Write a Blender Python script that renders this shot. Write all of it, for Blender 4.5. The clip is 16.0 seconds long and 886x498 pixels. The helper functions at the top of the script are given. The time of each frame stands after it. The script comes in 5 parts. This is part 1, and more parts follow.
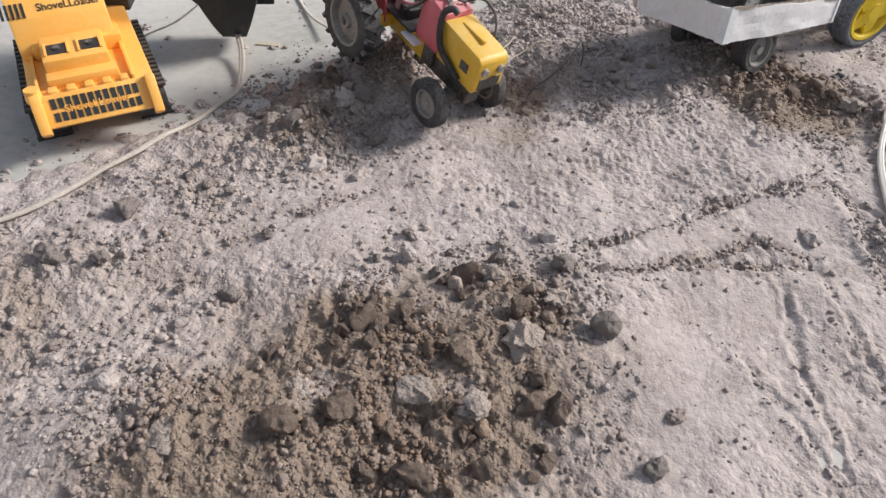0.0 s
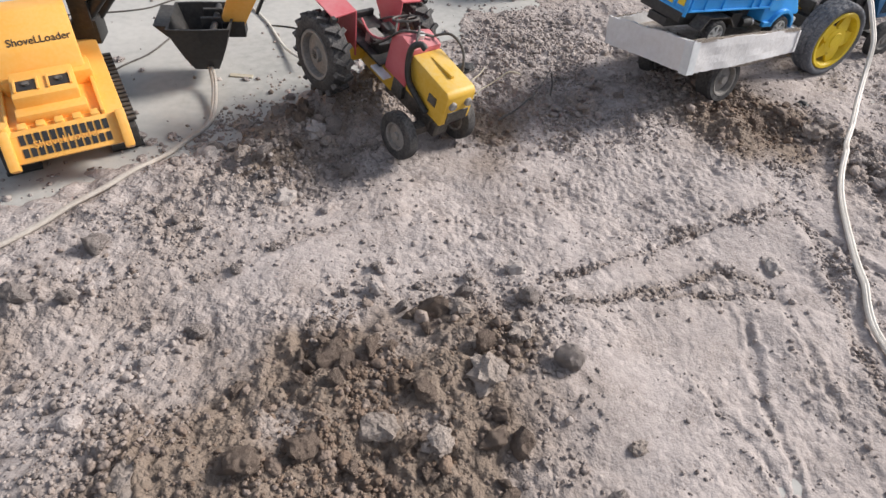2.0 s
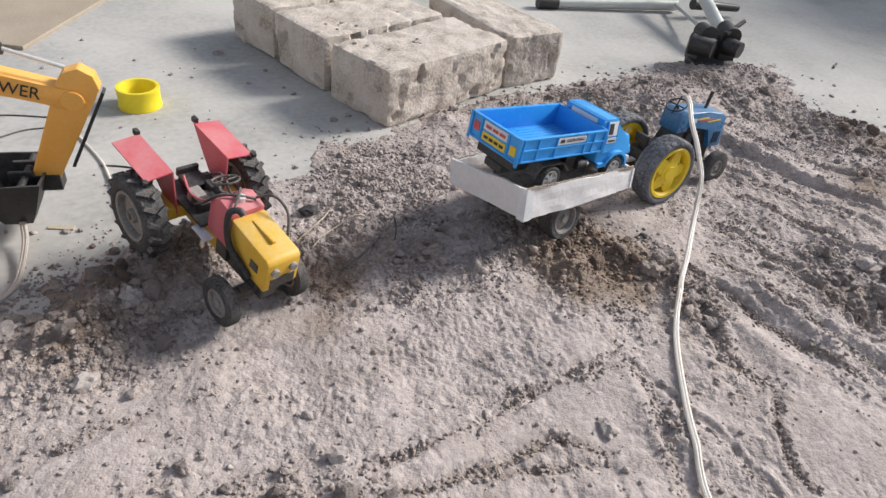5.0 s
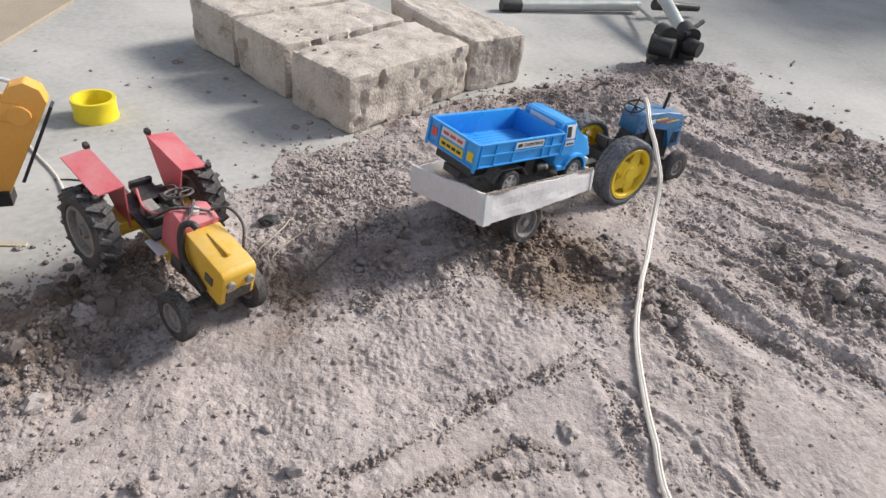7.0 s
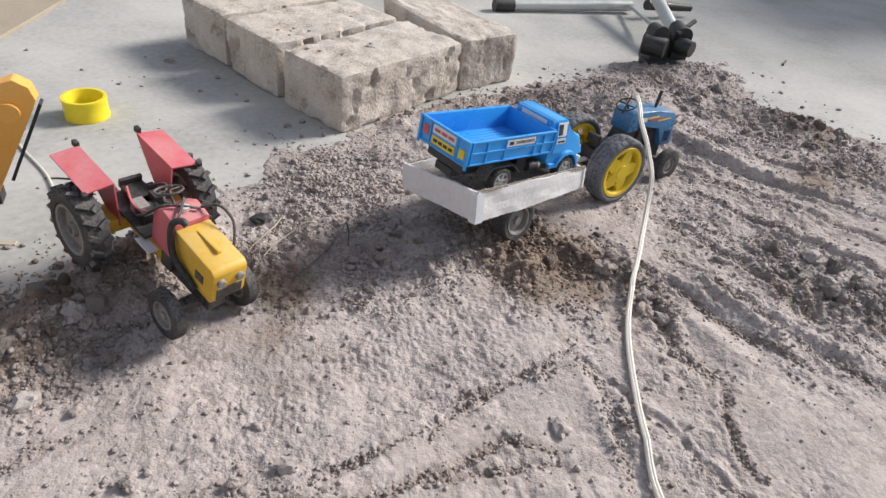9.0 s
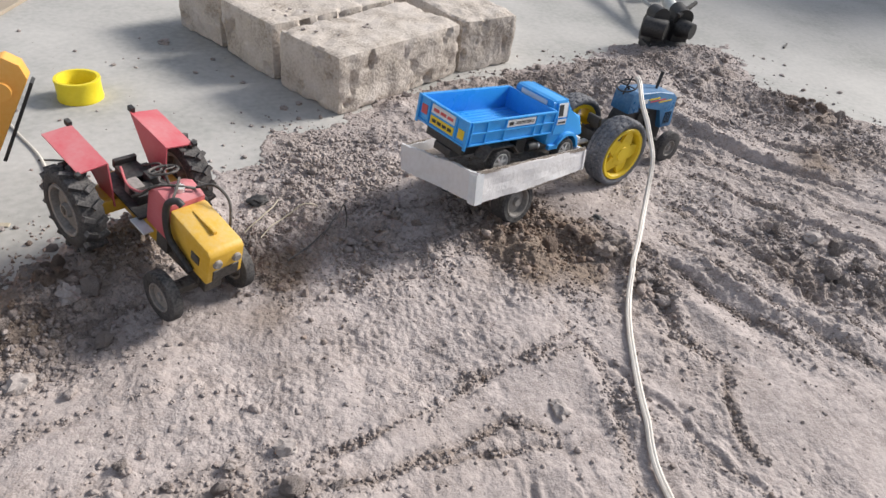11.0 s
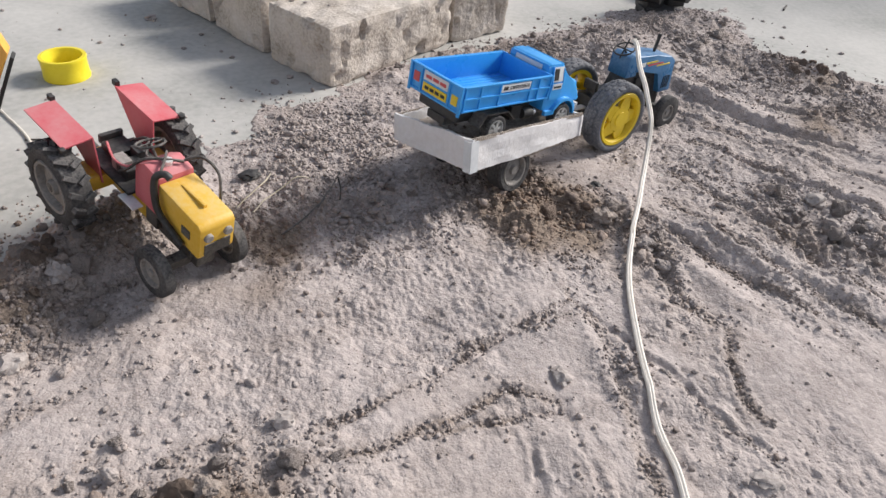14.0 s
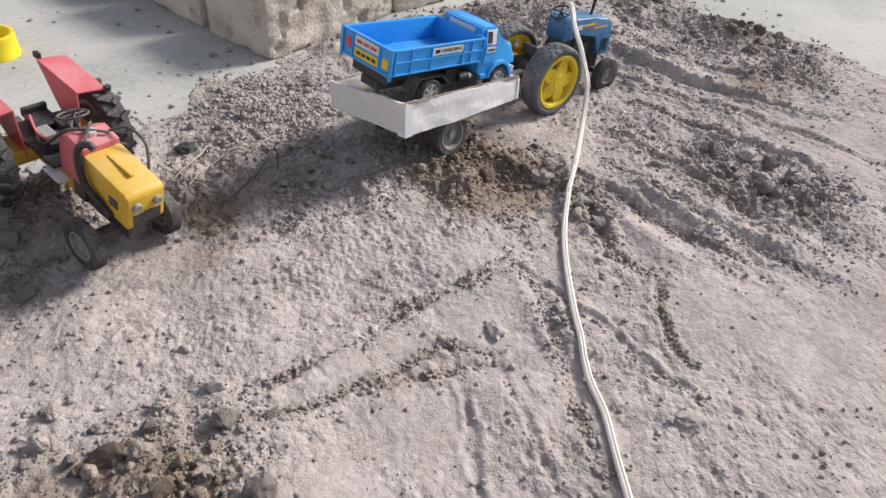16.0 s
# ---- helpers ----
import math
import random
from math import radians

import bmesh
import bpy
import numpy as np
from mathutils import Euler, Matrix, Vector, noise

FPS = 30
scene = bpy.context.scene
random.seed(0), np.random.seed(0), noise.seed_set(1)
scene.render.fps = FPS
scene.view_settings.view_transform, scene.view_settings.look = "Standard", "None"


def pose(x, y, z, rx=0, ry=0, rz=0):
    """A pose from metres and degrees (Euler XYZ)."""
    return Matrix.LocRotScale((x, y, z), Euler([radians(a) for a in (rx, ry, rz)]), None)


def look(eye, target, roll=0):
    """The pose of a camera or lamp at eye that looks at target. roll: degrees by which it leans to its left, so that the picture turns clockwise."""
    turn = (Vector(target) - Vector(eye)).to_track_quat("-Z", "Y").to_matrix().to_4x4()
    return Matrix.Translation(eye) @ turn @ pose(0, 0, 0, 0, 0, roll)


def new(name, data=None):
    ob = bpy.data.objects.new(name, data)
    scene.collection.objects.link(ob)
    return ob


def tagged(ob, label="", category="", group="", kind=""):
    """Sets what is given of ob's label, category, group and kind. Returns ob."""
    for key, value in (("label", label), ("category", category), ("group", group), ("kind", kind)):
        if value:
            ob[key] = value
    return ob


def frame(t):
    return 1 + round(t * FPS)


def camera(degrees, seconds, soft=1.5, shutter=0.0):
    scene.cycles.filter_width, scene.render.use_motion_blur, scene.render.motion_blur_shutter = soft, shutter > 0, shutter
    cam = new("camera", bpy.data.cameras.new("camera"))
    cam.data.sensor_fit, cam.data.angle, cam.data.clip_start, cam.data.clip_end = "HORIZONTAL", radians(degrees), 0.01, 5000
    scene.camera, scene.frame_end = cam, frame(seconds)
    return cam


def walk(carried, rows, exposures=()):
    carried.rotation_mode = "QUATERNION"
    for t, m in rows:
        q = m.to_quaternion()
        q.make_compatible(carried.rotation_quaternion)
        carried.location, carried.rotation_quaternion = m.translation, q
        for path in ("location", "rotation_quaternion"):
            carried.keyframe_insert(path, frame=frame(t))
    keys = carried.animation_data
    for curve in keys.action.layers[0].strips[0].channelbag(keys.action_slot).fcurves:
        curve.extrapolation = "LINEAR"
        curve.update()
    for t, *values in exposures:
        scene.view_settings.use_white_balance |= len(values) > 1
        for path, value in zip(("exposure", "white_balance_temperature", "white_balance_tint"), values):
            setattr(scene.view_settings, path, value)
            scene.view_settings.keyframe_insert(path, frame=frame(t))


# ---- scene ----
cam = camera(68.1, 16.0)
METRES, EYE, TILT, LEAN, TURN = 0.2295, 0.3404, -45.2, -2.94, 0.0
ROWS = [
    (0.0, 0.0, 0.0, 0.0, 0.0, 0.0, -0.0),
    (0.5, 0.0135, -0.0125, -0.0021, -0.3, 0.26, 0.37),
    (1.0, 0.0271, -0.0174, 0.0023, -0.42, 0.78, 0.53),
    (1.5, 0.0469, -0.0172, 0.009, -0.34, 0.65, 0.25),
    (2.0, 0.0626, -0.024, 0.0543, -1.11, 1.38, 0.61),
    (2.5, 0.0899, -0.0368, 0.0952, -1.1, 2.55, 0.61),
    (3.0, 0.1286, -0.0437, 0.146, -1.42, 4.13, 1.05),
    (3.5, 0.2123, -0.0034, 0.25, -3.45, 4.46, -0.2),
    (4.0, 0.2821, 0.0231, 0.3544, -5.78, 6.15, 0.67),
    (4.5, 0.3604, 0.0325, 0.3795, -7.6, 7.43, 2.78),
    (5.0, 0.3842, 0.0409, 0.377, -8.2, 7.54, 3.61),
    (7.5, 0.4651, 0.0285, 0.3931, -10.14, 7.73, 5.54),
    (8.0, 0.4678, 0.0221, 0.3868, -10.2, 7.98, 5.59),
    (8.5, 0.4727, 0.0195, 0.3795, -10.33, 7.98, 5.71),
    (9.0, 0.468, 0.0314, 0.3758, -10.34, 7.62, 5.56),
    (11.5, 0.4645, 0.0753, 0.3455, -10.61, 6.09, 5.68),
    (12.0, 0.4675, 0.0884, 0.3319, -10.49, 5.59, 5.89),
    (12.5, 0.4712, 0.0929, 0.3288, -10.66, 5.36, 6.23),
    (13.0, 0.4732, 0.1039, 0.324, -10.68, 5.08, 6.17),
    (13.5, 0.4754, 0.1084, 0.3228, -10.58, 4.85, 6.41),
    (14.0, 0.4874, 0.107, 0.3226, -10.34, 4.7, 7.07),
    (14.5, 0.5146, 0.0948, 0.313, -10.31, 4.49, 8.18),
    (15.0, 0.5605, 0.0964, 0.2852, -10.28, 3.68, 8.39),
    (15.5, 0.5961, 0.0662, 0.2759, -10.99, 3.38, 9.07),
    (16.0, 0.6017, 0.0601, 0.2332, -12.67, 2.67, 9.47),
]
walk(cam, [(t, pose(0, 0, EYE, TILT, LEAN, TURN) @ pose(METRES * x, METRES * y, METRES * z, 90 + pitch, roll, yaw)) for t, x, y, z, yaw, pitch, roll in ROWS], [(0.0, 0.26), (16.0, 0.26)])

# ---- light ----
world = bpy.data.worlds.new("sky")
scene.world = world
world.use_nodes = True
wn = world.node_tree.nodes
wl = world.node_tree.links
sky = wn.new("ShaderNodeTexSky")
sky.sky_type, sky.sun_disc = "NISHITA", False
sky.sun_elevation, sky.sun_rotation = radians(33), radians(71)
calm = wn.new("ShaderNodeHueSaturation")
calm.inputs["Saturation"].default_value = 0.5
wl.new(sky.outputs[0], calm.inputs["Color"])
wl.new(calm.outputs[0], wn["Background"].inputs["Color"])
wn["Background"].inputs["Strength"].default_value = 0.130
sun_data = bpy.data.lights.new("sun", "SUN")
sun_data.energy, sun_data.angle, sun_data.color = 4.0, radians(15), (1.0, 0.95, 0.89)
sun = new("sun", sun_data)
sun.matrix_world = look((2.276, 1.268, 1.45), (0.2, 0.55, 0))


# ---- materials ----
def material(name, colours, rough=0.6, metal=0.0, grain=(400, 40), bump=0.15, spread=0.5, dust=0.0, gloss=0.5, alpha=0.0):
    """A surface: colours mixed by fine and coarse noise, bump from the fine one, dust on faces that look up."""
    m = bpy.data.materials.new(name)
    m.use_nodes = True
    n, l = m.node_tree.nodes, m.node_tree.links
    b = n["Principled BSDF"]
    b.inputs["Metallic"].default_value, b.inputs["Specular IOR Level"].default_value = metal, gloss
    b.inputs["Transmission Weight"].default_value = alpha
    at = n.new("ShaderNodeTexCoord").outputs["Object"]
    fine, wide = n.new("ShaderNodeTexNoise"), n.new("ShaderNodeTexNoise")
    for node, scale, detail in ((fine, grain[0], 6), (wide, grain[1], 4)):
        node.inputs["Scale"].default_value, node.inputs["Detail"].default_value = scale, detail
        l.new(at, node.inputs["Vector"])
    both = n.new("ShaderNodeMath")
    both.operation = "MULTIPLY_ADD"
    both.inputs[1].default_value = spread
    l.new(fine.outputs[0], both.inputs[0])
    part_wide = n.new("ShaderNodeMath")
    part_wide.operation = "MULTIPLY"
    part_wide.inputs[1].default_value = 1 - spread
    l.new(wide.outputs[0], part_wide.inputs[0])
    l.new(part_wide.outputs[0], both.inputs[2])
    ramp = n.new("ShaderNodeValToRGB")
    e = ramp.color_ramp.elements
    while len(e) < len(colours):
        e.new(0.5)
    for i, c in enumerate(colours):
        e[i].position, e[i].color = 0.34 + 0.32 * i / max(1, len(colours) - 1), (*c, 1)
    l.new(both.outputs[0], ramp.inputs[0])
    col = ramp.outputs[0]
    r = n.new("ShaderNodeMapRange")
    r.inputs["From Min"].default_value, r.inputs["From Max"].default_value = 0.3, 0.7
    r.inputs["To Min"].default_value, r.inputs["To Max"].default_value = rough - 0.08, min(1, rough + 0.12)
    l.new(wide.outputs[0], r.inputs[0])
    rr = r.outputs[0]
    if dust:
        up = n.new("ShaderNodeSeparateXYZ")
        l.new(n.new("ShaderNodeNewGeometry").outputs["Normal"], up.inputs[0])
        amount = n.new("ShaderNodeMath")
        amount.operation = "MULTIPLY_ADD"
        amount.inputs[1].default_value, amount.inputs[2].default_value = 0.5 * dust, 0.25 * dust
        amount.use_clamp = True
        l.new(up.outputs["Z"], amount.inputs[0])
        patch = n.new("ShaderNodeMath")
        patch.operation, patch.use_clamp = "MULTIPLY", True
        l.new(amount.outputs[0], patch.inputs[0])
        lift = n.new("ShaderNodeMapRange")
        lift.inputs["From Min"].default_value, lift.inputs["From Max"].default_value = 0.35, 0.65
        lift.inputs["To Max"].default_value = 1.6
        l.new(both.outputs[0], lift.inputs[0])
        l.new(lift.outputs[0], patch.inputs[1])
        mix = n.new("ShaderNodeMix")
        mix.data_type = "RGBA"
        l.new(patch.outputs[0], mix.inputs[0])
        l.new(col, mix.inputs[6])
        mix.inputs[7].default_value = (0.44, 0.41, 0.39, 1)
        col = mix.outputs[2]
        ro = n.new("ShaderNodeMath")
        ro.operation, ro.use_clamp = "MULTIPLY_ADD", True
        ro.inputs[1].default_value = 0.5
        l.new(patch.outputs[0], ro.inputs[0])
        l.new(rr, ro.inputs[2])
        rr = ro.outputs[0]
    l.new(col, b.inputs["Base Color"])
    l.new(rr, b.inputs["Roughness"])
    if bump:
        bp = n.new("ShaderNodeBump")
        bp.inputs["Strength"].default_value, bp.inputs["Distance"].default_value = bump, 0.002
        l.new(fine.outputs[0], bp.inputs["Height"])
        l.new(bp.outputs[0], b.inputs["Normal"])
    return m


def earth(name, pale, dark, brown):
    """Dusty soil; an attribute turns it brown: fresh earth, and painted rut shade."""
    m = material(name, (dark, pale, pale), 0.95, grain=(700, 38), bump=0.30, spread=0.45, gloss=0.15)
    n, l = m.node_tree.nodes, m.node_tree.links
    b = n["Principled BSDF"]
    col = b.inputs["Base Color"].links[0].from_socket
    at = n.new("ShaderNodeAttribute")
    at.attribute_name = "damp_and_shade"
    mix = n.new("ShaderNodeMix")
    mix.data_type = "RGBA"
    l.new(at.outputs["Fac"], mix.inputs[0])
    l.new(col, mix.inputs[6])
    mix.inputs[7].default_value = (*brown, 1)
    isl = n.new("ShaderNodeMapRange")
    isl.inputs["To Min"].default_value, isl.inputs["To Max"].default_value = (0.95, 1.0) if name == "soil" else (0.70, 1.10)
    l.new(n.new("ShaderNodeNewGeometry").outputs["Random Per Island"], isl.inputs[0])
    tone = n.new("ShaderNodeMix")
    tone.data_type, tone.blend_type = "RGBA", "MULTIPLY"
    tone.inputs[0].default_value = 1
    l.new(mix.outputs[2], tone.inputs[6])
    l.new(isl.outputs[0], tone.inputs[7])
    l.new(tone.outputs[2], b.inputs["Base Color"])
    lumps, cracks, grains = n.new("ShaderNodeTexNoise"), n.new("ShaderNodeTexVoronoi"), n.new("ShaderNodeTexVoronoi")
    lumps.inputs["Scale"].default_value, lumps.inputs["Detail"].default_value, lumps.inputs["Roughness"].default_value = 190, 5, 0.52
    cracks.inputs["Scale"].default_value, grains.inputs["Scale"].default_value = 230, 470
    first = b.inputs["Normal"].links[0].from_node
    where = n["Texture Coordinate"].outputs["Object"]
    loose = n.new("ShaderNodeAttribute")
    loose.attribute_name = "grit"
    for node, out, strength, least, far in ((grains, "Distance", 0.34, 0.40, -0.0016), (cracks, "Distance", 0.46, 0.16, -0.0028), (lumps, 0, 0.68, 0.16, 0.0045)):
        l.new(where, node.inputs["Vector"])
        bp = n.new("ShaderNodeBump")
        bp.inputs["Strength"].default_value, bp.inputs["Distance"].default_value = strength, abs(far)
        bp.invert = far < 0
        if name == "soil":
            more = n.new("ShaderNodeMath")
            more.operation, more.use_clamp = "MULTIPLY_ADD", True
            more.inputs[1].default_value, more.inputs[2].default_value = strength, strength * least
            l.new(loose.outputs["Fac"], more.inputs[0])
            l.new(more.outputs[0], bp.inputs["Strength"])
        l.new(node.outputs[out], bp.inputs["Height"])
        l.new(bp.outputs[0], first.inputs["Normal"])
        first = bp
    if name == "soil":
        # every grain has a tone of its own
        grey = n.new("ShaderNodeSeparateXYZ")
        l.new(cracks.outputs["Color"], grey.inputs[0])
        vary = n.new("ShaderNodeMapRange")
        vary.inputs["To Min"].default_value, vary.inputs["To Max"].default_value = 0.86, 1.08
        l.new(grey.outputs["X"], vary.inputs[0])
        l.new(vary.outputs[0], tone.inputs[7])
    return m


SOIL = earth("soil", (0.455, 0.399, 0.380), (0.30, 0.258, 0.241), (0.250, 0.196, 0.158))
CLOD = earth("clod", (0.43, 0.377, 0.356), (0.27, 0.230, 0.212), (0.235, 0.17, 0.13))
FRESH = earth("fresh_clod", (0.36, 0.305, 0.272), (0.22, 0.182, 0.156), (0.19, 0.145, 0.10))
STONE = material("stone", ((0.30, 0.265, 0.245), (0.40, 0.355, 0.335), (0.47, 0.425, 0.40)), 0.85, grain=(350, 60), bump=0.5, gloss=0.2)
CONCRETE = material("dusty_concrete", ((0.33, 0.325, 0.305), (0.45, 0.437, 0.415), (0.53, 0.512, 0.485)), 0.75, grain=(120, 5), bump=0.15, spread=0.30, gloss=0.3)
BRICK = material("raw_brick", ((0.36, 0.305, 0.255), (0.55, 0.49, 0.435), (0.63, 0.57, 0.52)), 0.95, grain=(260, 26), bump=0.8, spread=0.45, gloss=0.15)
BLUE = material("blue_plastic", ((0.028, 0.31, 0.76), (0.038, 0.37, 0.85)), 0.32, grain=(300, 20), bump=0.02, dust=0.10)
NAVY = material("blue_paint", ((0.022, 0.13, 0.30), (0.04, 0.20, 0.42)), 0.30, grain=(300, 40), bump=0.04, dust=0.26)
YELLOW = material("yellow_plastic", ((0.72, 0.50, 0.012), (0.82, 0.60, 0.02)), 0.4, grain=(300, 30), bump=0.03, dust=0.12)
LEMON = material("lemon_plastic", ((0.78, 0.62, 0.01), (0.86, 0.71, 0.02)), 0.42, grain=(300, 30), bump=0.03, dust=0.08)
ORANGE = material("orange_plastic", ((0.88, 0.42, 0.07), (0.93, 0.49, 0.11)), 0.38, grain=(300, 25), bump=0.03, dust=0.08)
RED = material("red_paint", ((0.56, 0.095, 0.115), (0.64, 0.14, 0.165)), 0.5, grain=(300, 30), bump=0.04, dust=0.32, spread=0.2)
AMBER = material("amber_paint", ((0.66, 0.38, 0.025), (0.76, 0.47, 0.045)), 0.42, grain=(300, 40), bump=0.05, dust=0.28)
BLACK = material("black_plastic", ((0.012, 0.012, 0.013), (0.025, 0.024, 0.024)), 0.5, grain=(300, 30), bump=0.05, dust=0.12)
RUBBER = material("dusty_rubber", ((0.03, 0.03, 0.033), (0.06, 0.058, 0.058)), 0.85, grain=(500, 60), bump=0.2, dust=0.35, gloss=0.25)
TREAD = material("grey_rubber", ((0.07, 0.077, 0.092), (0.15, 0.16, 0.185)), 0.85, grain=(500, 45), bump=0.3, dust=0.42, gloss=0.25)
DARK = material("dirty_metal", ((0.03, 0.027, 0.025), (0.09, 0.08, 0.07)), 0.6, 0.3, grain=(400, 80), bump=0.2, dust=0.4)
CHROME = material("dull_chrome", ((0.70, 0.69, 0.67), (0.86, 0.85, 0.83)), 0.30, 0.45, grain=(400, 60), bump=0.05, dust=0.14)
STEEL = material("brushed_tube", ((0.48, 0.49, 0.47), (0.6, 0.61, 0.59)), 0.4, 0.5, grain=(400, 30), bump=0.03)
RIM = material("dusty_rim", ((0.19, 0.175, 0.165), (0.33, 0.31, 0.29)), 0.7, 0.2, grain=(400, 80), bump=0.15, dust=0.4)
CARD = material("grey_card", ((0.69, 0.665, 0.655), (0.74, 0.72, 0.72), (0.78, 0.765, 0.77)), 0.9, grain=(220, 18), bump=0.28, gloss=0.2)
CARD_EDGE = material("torn_card", ((0.30, 0.25, 0.21), (0.5, 0.44, 0.38)), 0.95, grain=(1500, 90), bump=0.5, gloss=0.15)
DECK = material("dirty_deck", ((0.16, 0.13, 0.11), (0.30, 0.26, 0.23), (0.46, 0.42, 0.39)), 0.95, grain=(400, 60), bump=0.5, gloss=0.15)
CABLE = material("cloudy_wire", ((0.60, 0.54, 0.47), (0.74, 0.69, 0.63)), 0.5, grain=(500, 40), bump=0.03)
# darker, browner tone for the cable at the digger's bucket
SMOKY = material("smoky_wire", ((0.38, 0.33, 0.285), (0.54, 0.49, 0.44)), 0.45, grain=(500, 40), bump=0.03)
STRAW = material("straw", ((0.42, 0.36, 0.26), (0.56, 0.5, 0.4)), 0.8, grain=(500, 60), bump=0.1)
WHITE = material("white_sticker", ((0.62, 0.64, 0.66), (0.75, 0.76, 0.77)), 0.5, grain=(300, 60), bump=0.0)
INK = material("black_ink", ((0.02, 0.02, 0.022), (0.03, 0.03, 0.03)), 0.5, bump=0.0)
PINK = material("red_ink", ((0.55, 0.08, 0.09), (0.6, 0.1, 0.1)), 0.5, bump=0.0)
GOLD = material("yellow_sticker", ((0.72, 0.5, 0.02), (0.8, 0.6, 0.05)), 0.5, bump=0.0)
TILE = material("tan_board", ((0.32, 0.26, 0.195), (0.42, 0.36, 0.29)), 0.8, grain=(300, 15), bump=0.1)


# ---- mesh helpers ----
def part(name, bm, mat, parent=None, label="", smooth=False):
    """Links bm as one mesh object, under a thing or a part."""
    bmesh.ops.recalc_face_normals(bm, faces=bm.faces)
    me = bpy.data.meshes.new(name)
    bm.to_mesh(me)
    bm.free()
    me.materials.append(mat)
    if smooth:
        me.polygons.foreach_set("use_smooth", [True] * len(me.polygons))
        me.set_sharp_from_angle(angle=radians(38))
    ob = new(name, me)
    if parent:
        ob.parent = parent
    if label:
        tagged(ob, label)
    return ob


def thing(name, m, label, category, group=""):
    ob = new(name)
    ob.empty_display_size = 0.01
    ob.matrix_world = m
    return tagged(ob, label, category, group)


def box(bm, x0, x1, y0, y1, z0, z1, bevel=0.0, m=None):
    got = bmesh.ops.create_cube(bm, size=1, matrix=Matrix.LocRotScale(((x0 + x1) / 2, (y0 + y1) / 2, (z0 + z1) / 2), None, (x1 - x0, y1 - y0, z1 - z0)))["verts"]
    if bevel:
        edges = {e for v in got for e in v.link_edges}
        got = [v for v in bmesh.ops.bevel(bm, geom=list(edges), offset=bevel, segments=2, affect="EDGES", profile=0.6)["verts"]]
    if m:
        bmesh.ops.transform(bm, matrix=m, verts=list({v for v in got}))
    return bm


def boxes(*sizes, bevel=0.0):
    bm = bmesh.new()
    for s in sizes:
        box(bm, *s, bevel)
    return bm


def prism(outline, y0, y1, bevel=0.0, bm=None):
    """An outline in x and z, drawn out from y0 to y1."""
    bm = bm or bmesh.new()
    a = [bm.verts.new((x, y0, z)) for x, z in outline]
    b = [bm.verts.new((x, y1, z)) for x, z in outline]
    n = len(a)
    faces = [bm.faces.new(a), bm.faces.new(b[::-1])] + [bm.faces.new((a[i], b[i], b[(i + 1) % n], a[(i + 1) % n])) for i in range(n)]
    if bevel:
        bmesh.ops.bevel(bm, geom=list({e for f in faces for e in f.edges}), offset=bevel, segments=2, affect="EDGES", profile=0.6)
    return bm


def rod(p, q, r, r2=None, seg=12, bm=None):
    bm = bm or bmesh.new()
    p, q = Vector(p), Vector(q)
    m = Matrix.Translation((p + q) / 2) @ (q - p).to_track_quat("Z", "Y").to_matrix().to_4x4()
    bmesh.ops.create_cone(bm, cap_ends=True, segments=seg, radius1=r, radius2=r if r2 is None else r2, depth=(q - p).length, matrix=m)
    return bm


def tube(points, r, seg=8, bm=None, steps=6, flat=1.0):
    """A round cord along a smooth line through the points."""
    bm = bm or bmesh.new()
    P = [Vector(p) for p in points]
    line = []
    for i in range(len(P) - 1):
        a, b, c, d = P[max(0, i - 1)], P[i], P[i + 1], P[min(len(P) - 1, i + 2)]
        for k in range(steps):
            t = k / steps
            line.append(0.5 * (2 * b + (c - a) * t + (2 * a - 5 * b + 4 * c - d) * t * t + (3 * b - a - 3 * c + d) * t ** 3))
    line.append(P[-1])
    rings = []
    for i, c in enumerate(line):
        along = (line[min(i + 1, len(line) - 1)] - line[max(i - 1, 0)]).normalized()
        side = along.cross(Vector((0, 0, 1)))
        side = side.normalized() if side.length > 1e-4 else Vector((1, 0, 0))
        up = side.cross(along)
        rings.append([bm.verts.new(c + r * (math.cos(a) * side * flat + math.sin(a) * up)) for a in (2 * math.pi * k / seg for k in range(seg))])
    for a, b in zip(rings, rings[1:]):
        for k in range(seg):
            bm.faces.new((a[k], a[(k + 1) % seg], b[(k + 1) % seg], b[k]))
    bm.faces.new(rings[0][::-1])
    bm.faces.new(rings[-1])
    return bm


def lathe(profile, seg=40, bm=None, closed=True):
    """A profile of (radius, y) turned about the y axis."""
    bm = bm or bmesh.new()
    rings = []
    for k in range(seg):
        a = 2 * math.pi * k / seg
        rings.append([bm.verts.new((r * math.cos(a), y, r * math.sin(a))) for r, y in profile])
    n = len(profile)
    for k in range(seg):
        a, b = rings[k], rings[(k + 1) % seg]
        for i in range(n if closed else n - 1):
            j = (i + 1) % n
            bm.faces.new((a[i], a[j], b[j], b[i]))
    return bm


def moved(bm, m):
    bmesh.ops.transform(bm, matrix=m, verts=bm.verts)
    return bm


